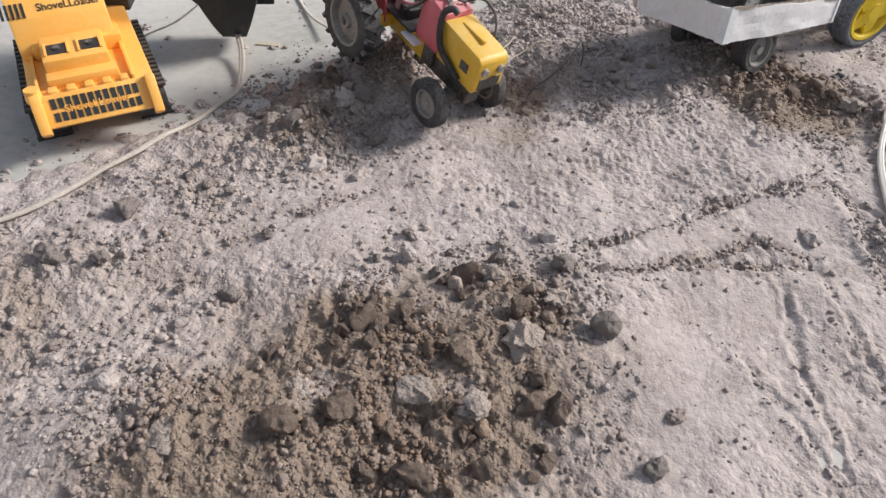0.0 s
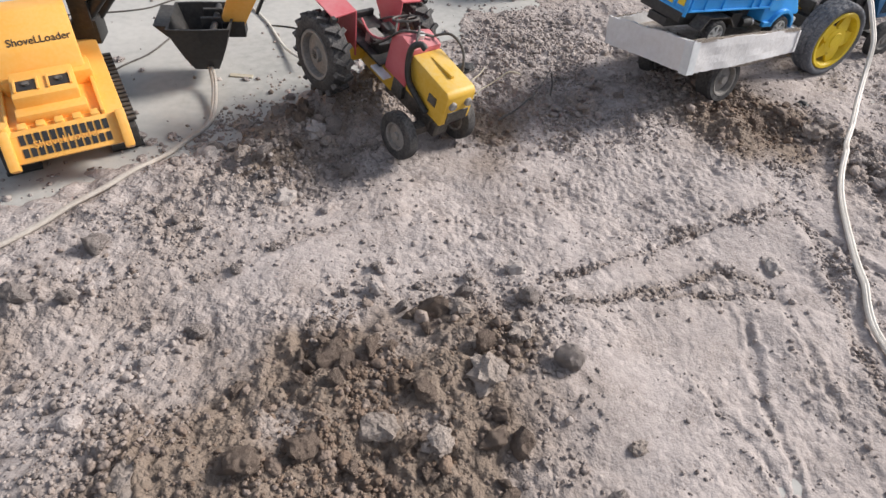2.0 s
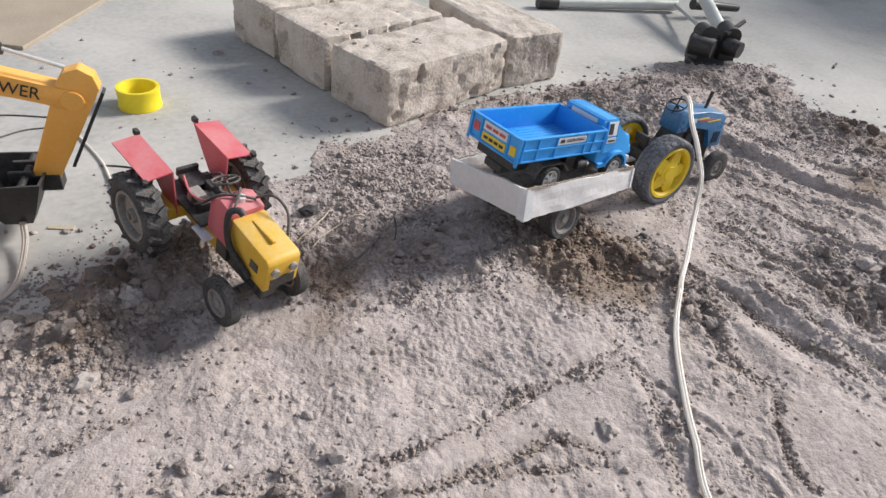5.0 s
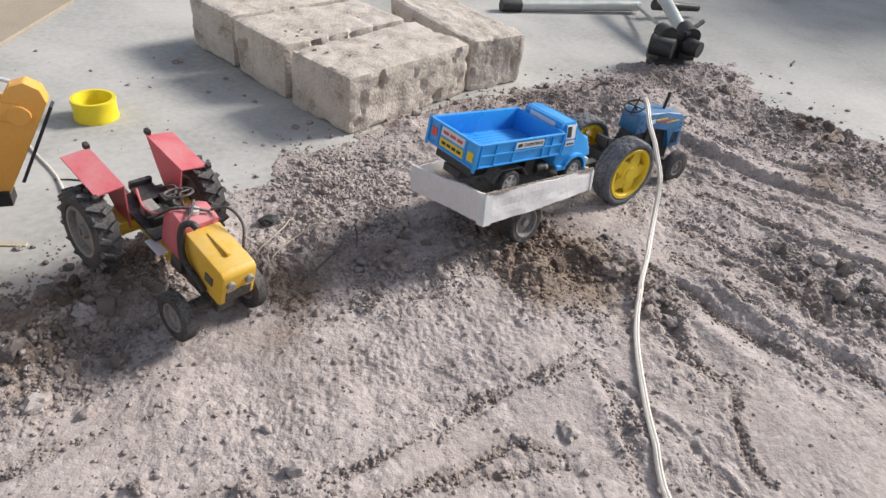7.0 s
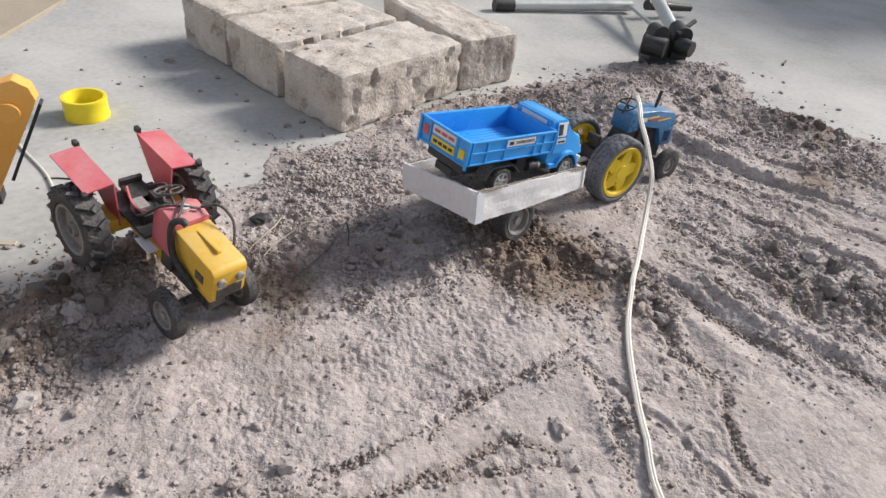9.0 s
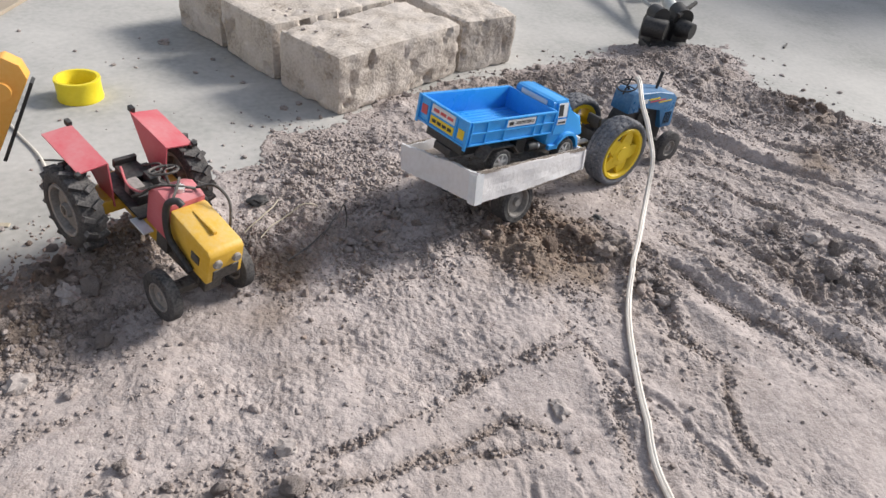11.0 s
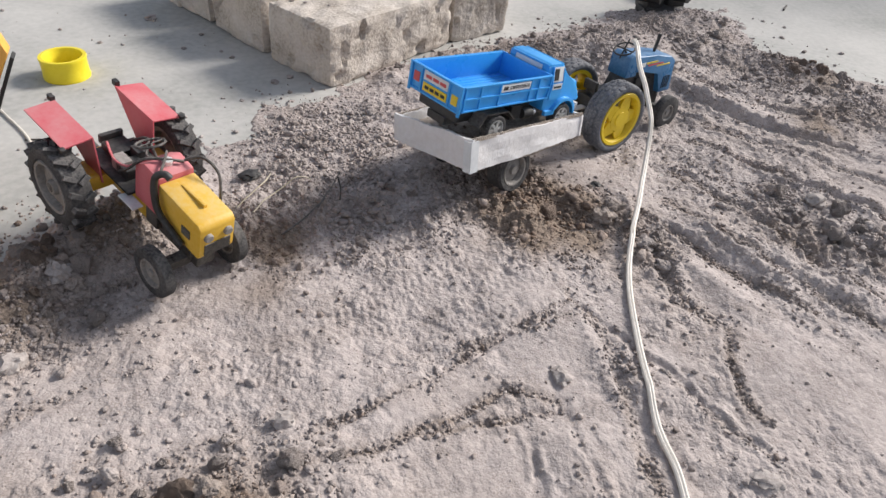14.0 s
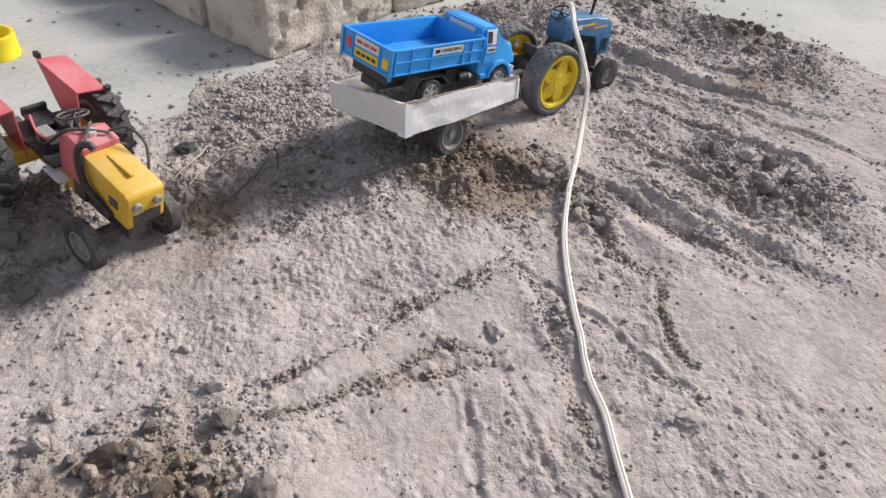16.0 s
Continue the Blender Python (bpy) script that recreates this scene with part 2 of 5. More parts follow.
def writing(name, text, size, m, mat, parent, width=0.0, label=""):
    """Flat letters in the built-in font, as a mesh."""
    cu = bpy.data.curves.new(name, "FONT")
    cu.body, cu.size, cu.align_x, cu.align_y, cu.extrude = text, size, "CENTER", "CENTER", size * 0.02
    ob = new(name, cu)
    bpy.context.view_layer.update()
    me = bpy.data.meshes.new_from_object(ob.evaluated_get(bpy.context.evaluated_depsgraph_get()))
    bpy.data.objects.remove(ob)
    me.transform(m @ Matrix.Diagonal((width / max(v.co.x * 2 for v in me.vertices) if width else 1, 1, 1, 1)))
    me.materials.clear()
    me.materials.append(mat)
    out = new(name, me)
    out.parent = parent
    if label:
        tagged(out, label)
    return out


# ---- the lie of the land ----
def lattice(ix, iy, seed):
    h = (ix * 374761393 + iy * 668265263 + seed * 974634777) & 0xFFFFFFFF
    h = ((h ^ (h >> 13)) * 1274126177) & 0xFFFFFFFF
    return ((h ^ (h >> 16)) & 0xFFFF) / 65535.0


def ripple(x, y, size, seed):
    """Value noise, -1 to 1, with lumps of that size in metres."""
    u, v = np.asarray(x) / size, np.asarray(y) / size
    iu, iv = np.floor(u).astype(np.int64), np.floor(v).astype(np.int64)
    fu, fv = u - iu, v - iv
    fu, fv = fu * fu * (3 - 2 * fu), fv * fv * (3 - 2 * fv)
    a, b = lattice(iu, iv, seed), lattice(iu + 1, iv, seed)
    c, d = lattice(iu, iv + 1, seed), lattice(iu + 1, iv + 1, seed)
    return 2 * ((a * (1 - fu) + b * fu) * (1 - fv) + (c * (1 - fu) + d * fu) * fv) - 1


EDGE = [(-0.60, 0.06), (-0.47, -0.17), (-0.12, -0.27), (0.38, -0.25), (0.80, -0.18), (1.03, 0.08), (1.09, 0.5), (1.03, 0.83), (0.90, 0.99), (0.94, 1.19), (0.80, 1.20), (0.66, 1.13),
        (0.47, 1.03), (0.36, 0.985), (0.165, 0.865), (0.09, 0.80), (0.02, 0.72), (-0.06, 0.66), (-0.13, 0.60), (-0.17, 0.53),
        (-0.24, 0.47), (-0.32, 0.40), (-0.46, 0.36), (-0.56, 0.24)]


def inside(x, y):
    """Metres inside the edge of the earth; negative outside."""
    x, y = np.asarray(x, float), np.asarray(y, float)
    best, odd = np.full(x.shape, 9.0), np.zeros(x.shape, bool)
    for (ax, ay), (bx, by) in zip(EDGE, EDGE[1:] + EDGE[:1]):
        dx, dy = bx - ax, by - ay
        t = np.clip(((x - ax) * dx + (y - ay) * dy) / (dx * dx + dy * dy), 0, 1)
        best = np.minimum(best, np.hypot(x - ax - t * dx, y - ay - t * dy))
        if ay != by:
            odd ^= ((ay > y) != (by > y)) & (x < dx * (y - ay) / dy + ax)
    return np.where(odd, best, -best)


# mounds and hollows: x, y, reach along, reach across, turn, height
MOUNDS = [(-0.06, 0.585, 0.075, 0.06, -35, 0.030), (-0.02, 0.64, 0.06, 0.04, -35, 0.018), (-0.12, 0.50, 0.07, 0.05, 20, 0.012),
          (0.02, 0.235, 0.15, 0.055, 25, 0.018), (-0.15, 0.17, 0.10, 0.05, 10, 0.020), (0.30, 0.615, 0.10, 0.05, 25, 0.008),
          (0.375, 0.565, 0.035, 0.025, 20, -0.012), (0.575, 0.785, 0.05, 0.05, 24, -0.0035), (0.335, 0.562, 0.035, 0.022, 30, 0.012), (0.40, 0.585, 0.03, 0.02, 10, 0.008), (0.45, 0.55, 0.05, 0.03, -40, 0.010),
          (0.56, 0.47, 0.14, 0.03, -48, 0.008), (0.62, 0.98, 0.20, 0.06, -5, 0.020), (0.86, 0.92, 0.14, 0.04, -30, 0.016),
          (0.30, 0.86, 0.12, 0.05, 32, 0.008), (0.15, 0.70, 0.08, 0.05, 20, 0.006), (0.68, 0.50, 0.07, 0.04, -50, 0.008),
          (0.66, 0.84, 0.09, 0.025, -42, 0.012), (0.75, 0.70, 0.12, 0.03, -42, -0.006), (0.9, 1.1, 0.1, 0.05, 60, 0.014), (0.30, 0.93, 0.12, 0.025, 38, 0.012), (0.78, 1.12, 0.09, 0.05, -20, 0.016), (0.478, 0.455, 0.055, 0.020, -55, 0.012), (0.53, 0.50, 0.06, 0.014, -58, 0.007)]
# wheel ruts: the line, half width, depth, how crumbly
RUTS = [([(0.105, 0.330), (0.155, 0.350), (0.205, 0.374), (0.250, 0.398), (0.293, 0.421), (0.337, 0.440)], 0.0033, 0.0038, 1.0),
        ([(0.215, 0.392), (0.250, 0.404), (0.298, 0.413), (0.346, 0.424)], 0.0026, 0.0029, 0.8),
        ([(0.087, 0.306), (0.151, 0.315), (0.192, 0.332), (0.255, 0.353), (0.292, 0.336)], 0.0033, 0.0029, 1.0),
        ([(0.336, 0.452), (0.349, 0.424), (0.372, 0.375), (0.406, 0.308), (0.425, 0.27)], 0.0032, 0.0022, 0.5),
        ([(0.347, 0.426), (0.350, 0.393), (0.343, 0.341), (0.336, 0.293), (0.330, 0.23)], 0.0054, 0.0025, 0.9),
        ([(0.462, 0.392), (0.446, 0.36), (0.434, 0.325), (0.440, 0.300)], 0.0036, 0.0023, 0.8),
        ([(0.437, 0.530), (0.444, 0.475), (0.437, 0.425), (0.452, 0.402)], 0.0065, 0.0050, 1.0),
        ([(0.462, 0.552), (0.495, 0.496), (0.523, 0.452), (0.560, 0.400)], 0.0050, 0.0030, 1.0),
        ([(0.508, 0.575), (0.543, 0.483), (0.580, 0.418), (0.63, 0.35)], 0.0061, 0.0038, 0.8),
        ([(0.545, 0.640), (0.582, 0.560), (0.605, 0.480), (0.640, 0.390)], 0.0058, 0.0036, 0.8),
        ([(0.600, 0.700), (0.680, 0.600), (0.760, 0.500)], 0.0072, 0.0053, 0.5),
        ([(0.645, 0.745), (0.740, 0.640), (0.840, 0.520)], 0.0058, 0.0031, 0.4),
        ([(0.640, 0.835), (0.700, 0.760), (0.780, 0.685), (0.850, 0.620)], 0.0079, 0.0063, 0.3),
        ([(0.700, 0.880), (0.800, 0.770), (0.920, 0.690)], 0.0061, 0.0042, 0.4),
        ([(0.600, 0.800), (0.660, 0.715), (0.720, 0.640)], 0.0050, 0.0025, 0.3),
        ([(0.262, 0.322), (0.247, 0.237), (0.249, 0.150)], 0.0032, 0.0015, 0.1),
        ([(0.208, 0.255), (0.225, 0.212), (0.243, 0.160)], 0.0029, 0.0013, 0.2),
        ([(0.290, 0.330), (0.297, 0.25), (0.300, 0.17)], 0.0026, 0.0009, 0.1),
        ([(0.150, 0.316), (0.221, 0.331), (0.290, 0.328)], 0.0029, 0.0019, 0.8),
        ([(-0.13, 0.440), (-0.05, 0.490), (0.02, 0.515)], 0.0036, 0.0025, 0.6),
        ([(-0.14, 0.330), (-0.06, 0.385), (0.02, 0.42)], 0.0043, 0.0013, 0.4)]
# brown earth; the two 0.25 spots also put a passing shadow into the colour
BROWN = [(0.095, 0.545, 0.030, 1.0), (0.085, 0.490, 0.035, 0.5), (-0.01, 0.205, 0.105, 1.0), (0.055, 0.270, 0.045, 0.9), (-0.07, 0.24, 0.06, 0.7), (-0.20, 0.35, 0.09, 0.25), (-0.26, 0.25, 0.10, 0.25), (-0.10, 0.52, 0.06, 0.55), (-0.09, 0.165, 0.08, 0.8), (0.36, 0.563, 0.075, 1.0), (0.395, 0.585, 0.04, 0.8), (0.11, 0.455, 0.045, 0.4), (0.90, 0.88, 0.06, 0.6),
         (-0.09, 0.53, 0.06, 0.35), (0.82, 0.73, 0.05, 0.5), (-0.15, 0.60, 0.05, 0.5)]
ROUGH = [(-0.03, 0.565, 0.045, 1.2), (0.19, 0.565, 0.07, 0.9), (0.24, 0.60, 0.06, 0.8), (0.13, 0.535, 0.05, 0.6), (0.60, 0.62, 0.06, 0.45), (0.60, 0.57, 0.05, 0.45), (0.20, 0.62, 0.08, 0.7), (0.13, 0.58, 0.06, 0.6), (0.24, 0.66, 0.06, 0.6), (-0.19, 0.36, 0.07, 0.45), (-0.25, 0.26, 0.10, 0.45), (0.0, 0.21, 0.10, 1.0), (-0.10, 0.445, 0.035, 0.6), (0.06, 0.28, 0.06, 0.7), (-0.11, 0.50, 0.08, 1.0), (0.17, 0.72, 0.10, 0.8), (0.365, 0.565, 0.08, 1.3), (0.28, 0.62, 0.08, 0.7), (0.665, 0.50, 0.085, 1.2), (0.64, 0.555, 0.05, 0.9),
         (0.5, 0.95, 0.16, 0.6), (0.75, 1.0, 0.18, 0.6), (0.05, 0.57, 0.05, 0.9), (-0.13, 0.2, 0.07, 0.7), (0.44, 0.50, 0.03, 0.9), (0.355, 0.37, 0.022, 0.7), (0.9, 0.85, 0.12, 0.9)]


SMOOTH = [(0.230, 0.358, 0.026, 1.0), (0.318, 0.390, 0.026, 1.0), (0.281, 0.379, 0.028, 1.0), (0.180, 0.340, 0.022, 1.0), (0.385, 0.430, 0.022, 0.9), (0.395, 0.365, 0.02, 0.8),
          (0.480, 0.340, 0.05, 1.0), (0.540, 0.300, 0.07, 1.0), (0.475, 0.440, 0.022, 0.9), (0.640, 0.330, 0.07, 0.9), (0.80, 0.55, 0.10, 0.9), (0.165, 0.225, 0.055, 0.8), (0.210, 0.290, 0.04, 0.7),
          (0.150, 0.165, 0.05, 0.7), (-0.05, 0.385, 0.05, 0.75), (-0.11, 0.370, 0.05, 0.7), (0.010, 0.340, 0.05, 0.6), (-0.20, 0.175, 0.05, 0.8), (0.43, 0.64, 0.05, 0.6), (0.06, 0.480, 0.05, 0.8), (0.12, 0.50, 0.04, 0.6), (0.20, 0.47, 0.05, 0.6), (0.10, 0.43, 0.05, 0.5), (0.30, 0.49, 0.04, 0.5)]
HEAPS = [(0.44, 0.505, 0.022, 0.9), (0.20, 0.575, 0.06, 0.12), (0.25, 0.61, 0.04, 0.3), (-0.19, 0.34, 0.08, 0.35), (0.41, 0.575, 0.03, 0.6), (-0.11, 0.52, 0.075, 1.0), (-0.05, 0.54, 0.05, 0.7), (0.03, 0.24, 0.11, 0.8), (0.50, 0.97, 0.13, 0.35), (0.665, 0.505, 0.065, 1.0), (0.31, 0.925, 0.05, 0.4), (0.74, 1.08, 0.06, 0.6), (0.635, 0.565, 0.03, 0.6), (0.36, 0.56, 0.03, 0.35), (0.78, 1.0, 0.12, 0.4), (0.90, 0.86, 0.08, 1.0), (0.615, 0.60, 0.045, 0.25), (-0.08, 0.43, 0.05, 0.25), (-0.02, 0.565, 0.035, 0.7), (0.03, 0.60, 0.03, 0.3)]


def along(x, y, line):
    """How far each place lies from a line, and how far along it, 0 to 1."""
    best, place = np.full(np.shape(x), 9.0), np.zeros(np.shape(x))
    n = len(line) - 1
    for i, ((ax, ay), (bx, by)) in enumerate(zip(line, line[1:])):
        dx, dy = bx - ax, by - ay
        t = np.clip(((x - ax) * dx + (y - ay) * dy) / (dx * dx + dy * dy), 0, 1)
        far = np.hypot(x - ax - t * dx, y - ay - t * dy)
        place = np.where(far < best, (i + t) / n, place)
        best = np.minimum(best, far)
    return best, place


def seams(x, y):
    """1 along the crumbled edges of the tracks, 0 away from them."""
    wx, wy = x + 0.004 * ripple(x, y, 0.03, 41), y + 0.004 * ripple(x, y, 0.03, 42)
    out = np.zeros(np.shape(x))
    for line, w, d, crumbly in RUTS:
        out = np.maximum(out, crumbly * np.exp(-(along(wx, wy, line)[0] / (1.15 * w)) ** 2))
    return out * np.clip(0.75 + 0.7 * ripple(x, y, 0.03, 43), 0, 1)


def blobs(x, y, spots):
    out = np.zeros(np.shape(x))
    for cx, cy, r, a in spots:
        out = np.maximum(out, a * np.exp(-(((x - cx) ** 2 + (y - cy) ** 2) / r ** 2) ** 1.5))
    return out


FLOOR = -0.006


def grit(x, y):
    """How rough the earth lies: 0 pressed smooth, 1 and more loose and crumbly."""
    return (0.46 + 0.34 * ripple(x, y, 0.05, 16)) * (1 - 0.8 * blobs(x, y, SMOOTH)) + blobs(x, y, ROUGH) * np.clip(0.6 + 1.0 * ripple(x, y, 0.045, 28), 0.1, 1.3)


def land(x, y):
    """Height of the earth's surface."""
    x, y = np.asarray(x, float), np.asarray(y, float)
    wx, wy = x + 0.006 * ripple(x, y, 0.05, 3) + 0.002 * ripple(x, y, 0.012, 13), y + 0.006 * ripple(x, y, 0.05, 4) + 0.002 * ripple(x, y, 0.012, 14)
    z = 0.005 * ripple(x, y, 0.16, 5) + 0.0036 * ripple(x, y, 0.06, 6) + 0.0034 * (np.abs(ripple(x, y, 0.034, 19)) - 0.4) * (1 - 0.8 * blobs(x, y, SMOOTH)) + 0.002 * ripple(0.9 * x + 0.45 * y, (0.9 * y - 0.45 * x) * 2.2, 0.06, 17)
    for cx, cy, a, b, turn, h in MOUNDS:
        c, s = math.cos(radians(turn)), math.sin(radians(turn))
        u, v = (wx - cx) * c + (wy - cy) * s, (wy - cy) * c - (wx - cx) * s
        z = z + h * np.exp(-(u / a) ** 2 - (v / b) ** 2)
    dent, lip = np.zeros(x.shape), np.zeros(x.shape)
    vx, vy = x + 0.0035 * ripple(x, y, 0.03, 3) + 0.0018 * ripple(x, y, 0.010, 13), y + 0.0035 * ripple(x, y, 0.03, 4) + 0.0018 * ripple(x, y, 0.010, 14)
    for line, w, d, crumbly in RUTS:
        far, t = along(vx, vy, line)
        ends = np.clip(6 * t, 0, 1) * np.clip(6 * (1 - t), 0, 1)
        broken = (1 - 0.35 * crumbly + 0.35 * crumbly * ripple(x, y, 0.022, 15)) * (0.2 + 0.8 * ends)
        dent = np.maximum(dent, broken * d * np.exp(-(far / w) ** 4))
        lip = np.maximum(lip, 0.5 * broken * d * np.exp(-((far - 2.1 * w) / (0.75 * w)) ** 2))
    z = z - dent + lip * np.clip(1 - dent / 0.003, 0, 1)
    r = grit(x, y) + np.clip(lip / 0.006, 0, 0.6)
    z = z + r * (0.0024 * ripple(x, y, 0.024, 7) + 0.0030 * np.abs(ripple(x, y, 0.012, 8)) + 0.0020 * ripple(x, y, 0.0062, 9)) + (0.2 + 0.8 * r) * 0.0018 * (np.abs(ripple(x, y, 0.0042, 25)) + 0.6 * ripple(x, y, 0.0028, 26))
    # tread of tyres pressed into the track
    u, v = 0.914 * (x - 0.19) + 0.407 * (y - 0.445), -0.407 * (x - 0.19) + 0.914 * (y - 0.445)
    print_area = np.exp(-((u / 0.175) ** 2 + (v / 0.047) ** 2) ** 2)
    z = z + print_area * 0.00055 * np.tanh(1.6 * np.sin(u * 860 + 1.5 * np.sin(v * 420) + 0.5 * ripple(x, y, 0.03, 27))) * np.clip(0.65 + 0.7 * ripple(x, y, 0.05, 12), 0, 1)
    m = np.clip((inside(x, y) + 0.026 * ripple(x, y, 0.05, 10) + 0.016 * ripple(x, y, 0.015, 11)) / 0.08, -0.25, 1)
    m = m + np.where(m < 0.5, 0.10 * ripple(x, y, 0.008, 18), 0)
    return np.where(m > 0, FLOOR + (z - FLOOR) * np.maximum(m, 0) ** 0.8, FLOOR + 0.03 * m)


def ground_at(x, y):
    return float(land(np.array([x]), np.array([y]))[0])


# ---- floor and earth ----
bm = bmesh.new()
bmesh.ops.create_grid(bm, x_segments=24, y_segments=24, size=9)
floor = part("floor", moved(bm, Matrix.Translation((0.3, 0.6, FLOOR))), CONCRETE)
tagged(floor, "dusty pale grey concrete floor with earth spread on it", "floor", kind="structure")

# Unseen added walls: north and return shade the far floor, others close the ring.
for name, size in (("shade_wall_north", (2.60, 6.5, 1.80, 1.94, FLOOR, 1.12)), ("shade_wall_return", (2.60, 2.74, 1.94, 5.0, FLOOR, 1.12)), ("wall_back", (-4.0, 2.74, 5.0, 5.14, FLOOR, 1.12)),
                   ("wall_west", (-4.14, -4.0, -3.5, 5.14, FLOOR, 1.12)), ("wall_south", (-4.0, 6.5, -3.64, -3.5, FLOOR, 1.12)), ("wall_east", (6.5, 6.64, -3.64, 1.94, FLOOR, 1.12))):
    tagged(part(name, boxes(size, bevel=0.01), CONCRETE), "plain low concrete wall added out of view round the floor", "wall", kind="structure")

def spaced(*runs):
    """Places along one side of the grid: runs of (from, to, step)."""
    return np.concatenate([np.arange(a, b - step / 2, step) for a, b, step in runs])


sx, sy = spaced((-0.62, -0.30, 0.0028), (-0.30, 0.72, 0.0015), (0.72, 1.16, 0.0028)), spaced((-0.30, 0.10, 0.004), (0.10, 0.62, 0.0015), (0.62, 0.80, 0.0021), (0.80, 1.26, 0.0030))
nx, ny = len(sx), len(sy)
gx, gy = np.meshgrid(sx, sy)
gx, gy = gx + 0.0004 * ripple(gx, gy, 0.004, 20), gy + 0.0004 * ripple(gx, gy, 0.004, 21)
gz = land(gx, gy)
ids = np.arange(nx * ny).reshape(ny, nx)
quads = np.stack([ids[:-1, :-1], ids[:-1, 1:], ids[1:, 1:], ids[1:, :-1]], -1).reshape(-1, 4)
quads = quads[(gz.ravel()[quads] > FLOOR - 0.002).any(1)]
me = bpy.data.meshes.new("earth")
me.vertices.add(nx * ny)
me.vertices.foreach_set("co", np.stack([gx, gy, gz], -1).ravel())
me.loops.add(quads.size)
me.loops.foreach_set("vertex_index", quads.ravel())
me.polygons.add(len(quads))
me.polygons.foreach_set("loop_start", np.arange(0, quads.size, 4))
me.polygons.foreach_set("use_smooth", np.ones(len(quads), bool))
me.update(calc_edges=True)
# fresh and loose earth, plus shade of ruts and crevices painted as brown
damp_and_shade = np.clip(blobs(gx, gy, BROWN) * (1 + 0.8 * ripple(gx, gy, 0.03, 22)) + 0.60 * seams(gx, gy) + 0.55 * np.clip(grit(gx, gy) - 0.55, 0, 0.9) + 0.20 * ripple(gx, gy, 0.11, 23) + 0.10 * ripple(gx, gy, 0.02, 24), 0, 1)
me.attributes.new("damp_and_shade", "FLOAT", "POINT").data.foreach_set("value", damp_and_shade.ravel())
me.attributes.new("grit", "FLOAT", "POINT").data.foreach_set("value", np.clip(grit(gx, gy) + seams(gx, gy), 0, 1.2).ravel())
me.materials.append(SOIL)
tagged(new("earth", me), "loose dusty grey-brown earth with ruts and mounds", "earth", kind="stuff")


def chipped(base, n, rng):
    """n angular lumps: a ball cut by random planes."""
    v = np.empty((n, len(base), 3))
    for i in range(0, n, 4000):
        k = min(4000, n - i)
        plane = rng.normal(size=(k, 9, 3))
        plane /= np.linalg.norm(plane, axis=2, keepdims=True)
        reach = np.einsum("vc,kpc->kvp", base, plane) / rng.uniform(0.55, 1.0, (k, 1, 9))
        v[i:i + k] = base[None] / np.maximum(reach.max(2), 0.72)[..., None] * (1 + 0.06 * rng.normal(size=(k, len(base), 1)))
    return v


def rubble(name, count, sizes, level, seed, label, spread=0.05, spots=ROUGH, bare=False):
    """Clods strewn where the earth is rough, as one mesh."""
    rng = np.random.default_rng(seed)
    b = bmesh.new()
    bmesh.ops.create_icosphere(b, subdivisions=level, radius=1)
    base = np.array([v.co[:] for v in b.verts])
    tri = np.array([[v.index for v in f.verts] for f in b.faces])
    b.free()
    x, y = rng.uniform(-0.45, 1.05, count * 9), rng.uniform(0.08, 1.2, count * 9)
    want = (40 * spread if level == 1 else 0) * seams(x, y) + (spread + 2.2 * spread * np.maximum(0, ripple(x, y, 0.05, 31))) * (1 - 0.9 * blobs(x, y, SMOOTH)) + blobs(x, y, spots) ** 1.3 * (0.2 + 1.1 * (ripple(x, y, 0.04, 30) > 0))
    keep = (rng.uniform(0, 1.3, len(x)) < want) & (inside(x, y) > -0.01 + 0.03 * ripple(x, y, 0.04, 32))
    if bare:
        out = -inside(x, y)
        keep = (out > 0) & (rng.uniform(0, 1, len(x)) < 0.05 + 1.4 * np.exp(-out / 0.024)) & (rng.uniform(0, 1, len(x)) < 0.55 + 0.45 * ripple(x, y, 0.05, 33)) & (y < 1.15)
    x, y = x[keep][:count], y[keep][:count]
    n = len(x)
    size = sizes[0] * (sizes[1] / sizes[0]) ** (rng.uniform(0, 1, n) ** 2.2)
    v = chipped(base, n, rng) * rng.uniform(0.65, 1.35, (n, 1, 3))
    v[..., 2] *= 0.75
    a = rng.uniform(0, 6.283, n)
    c, s = np.cos(a)[:, None], np.sin(a)[:, None]
    v = np.stack([v[..., 0] * c - v[..., 1] * s, v[..., 0] * s + v[..., 1] * c, v[..., 2]], -1) * size[:, None, None]
    v += np.stack([x, y, np.maximum(land(x, y), FLOOR) + 0.25 * size], -1)[:, None]
    f = tri[None] + (np.arange(n) * len(base))[:, None, None]
    me = bpy.data.meshes.new(name)
    me.vertices.add(n * len(base))
    me.vertices.foreach_set("co", v.ravel())
    me.loops.add(f.size)
    me.loops.foreach_set("vertex_index", f.ravel())
    me.polygons.add(f.size // 3)
    me.polygons.foreach_set("loop_start", np.arange(0, f.size, 3))
    me.update(calc_edges=True)
    # clods in brown earth, and a share of the painted rut shade
    browned = np.repeat(np.clip(blobs(x, y, BROWN) + 0.35 * seams(x, y) + 0.15 * rng.normal(size=n), 0, 1), len(base))
    me.attributes.new("damp_and_shade", "FLOAT", "POINT").data.foreach_set("value", browned)
    me.materials.append(CLOD)
    return tagged(new(name, me), label, "rubble", kind="stuff")


rubble("crumbs", 46000, (0.0007, 0.0026), 1, 1, "small dry crumbs of grey-brown earth", 0.03)
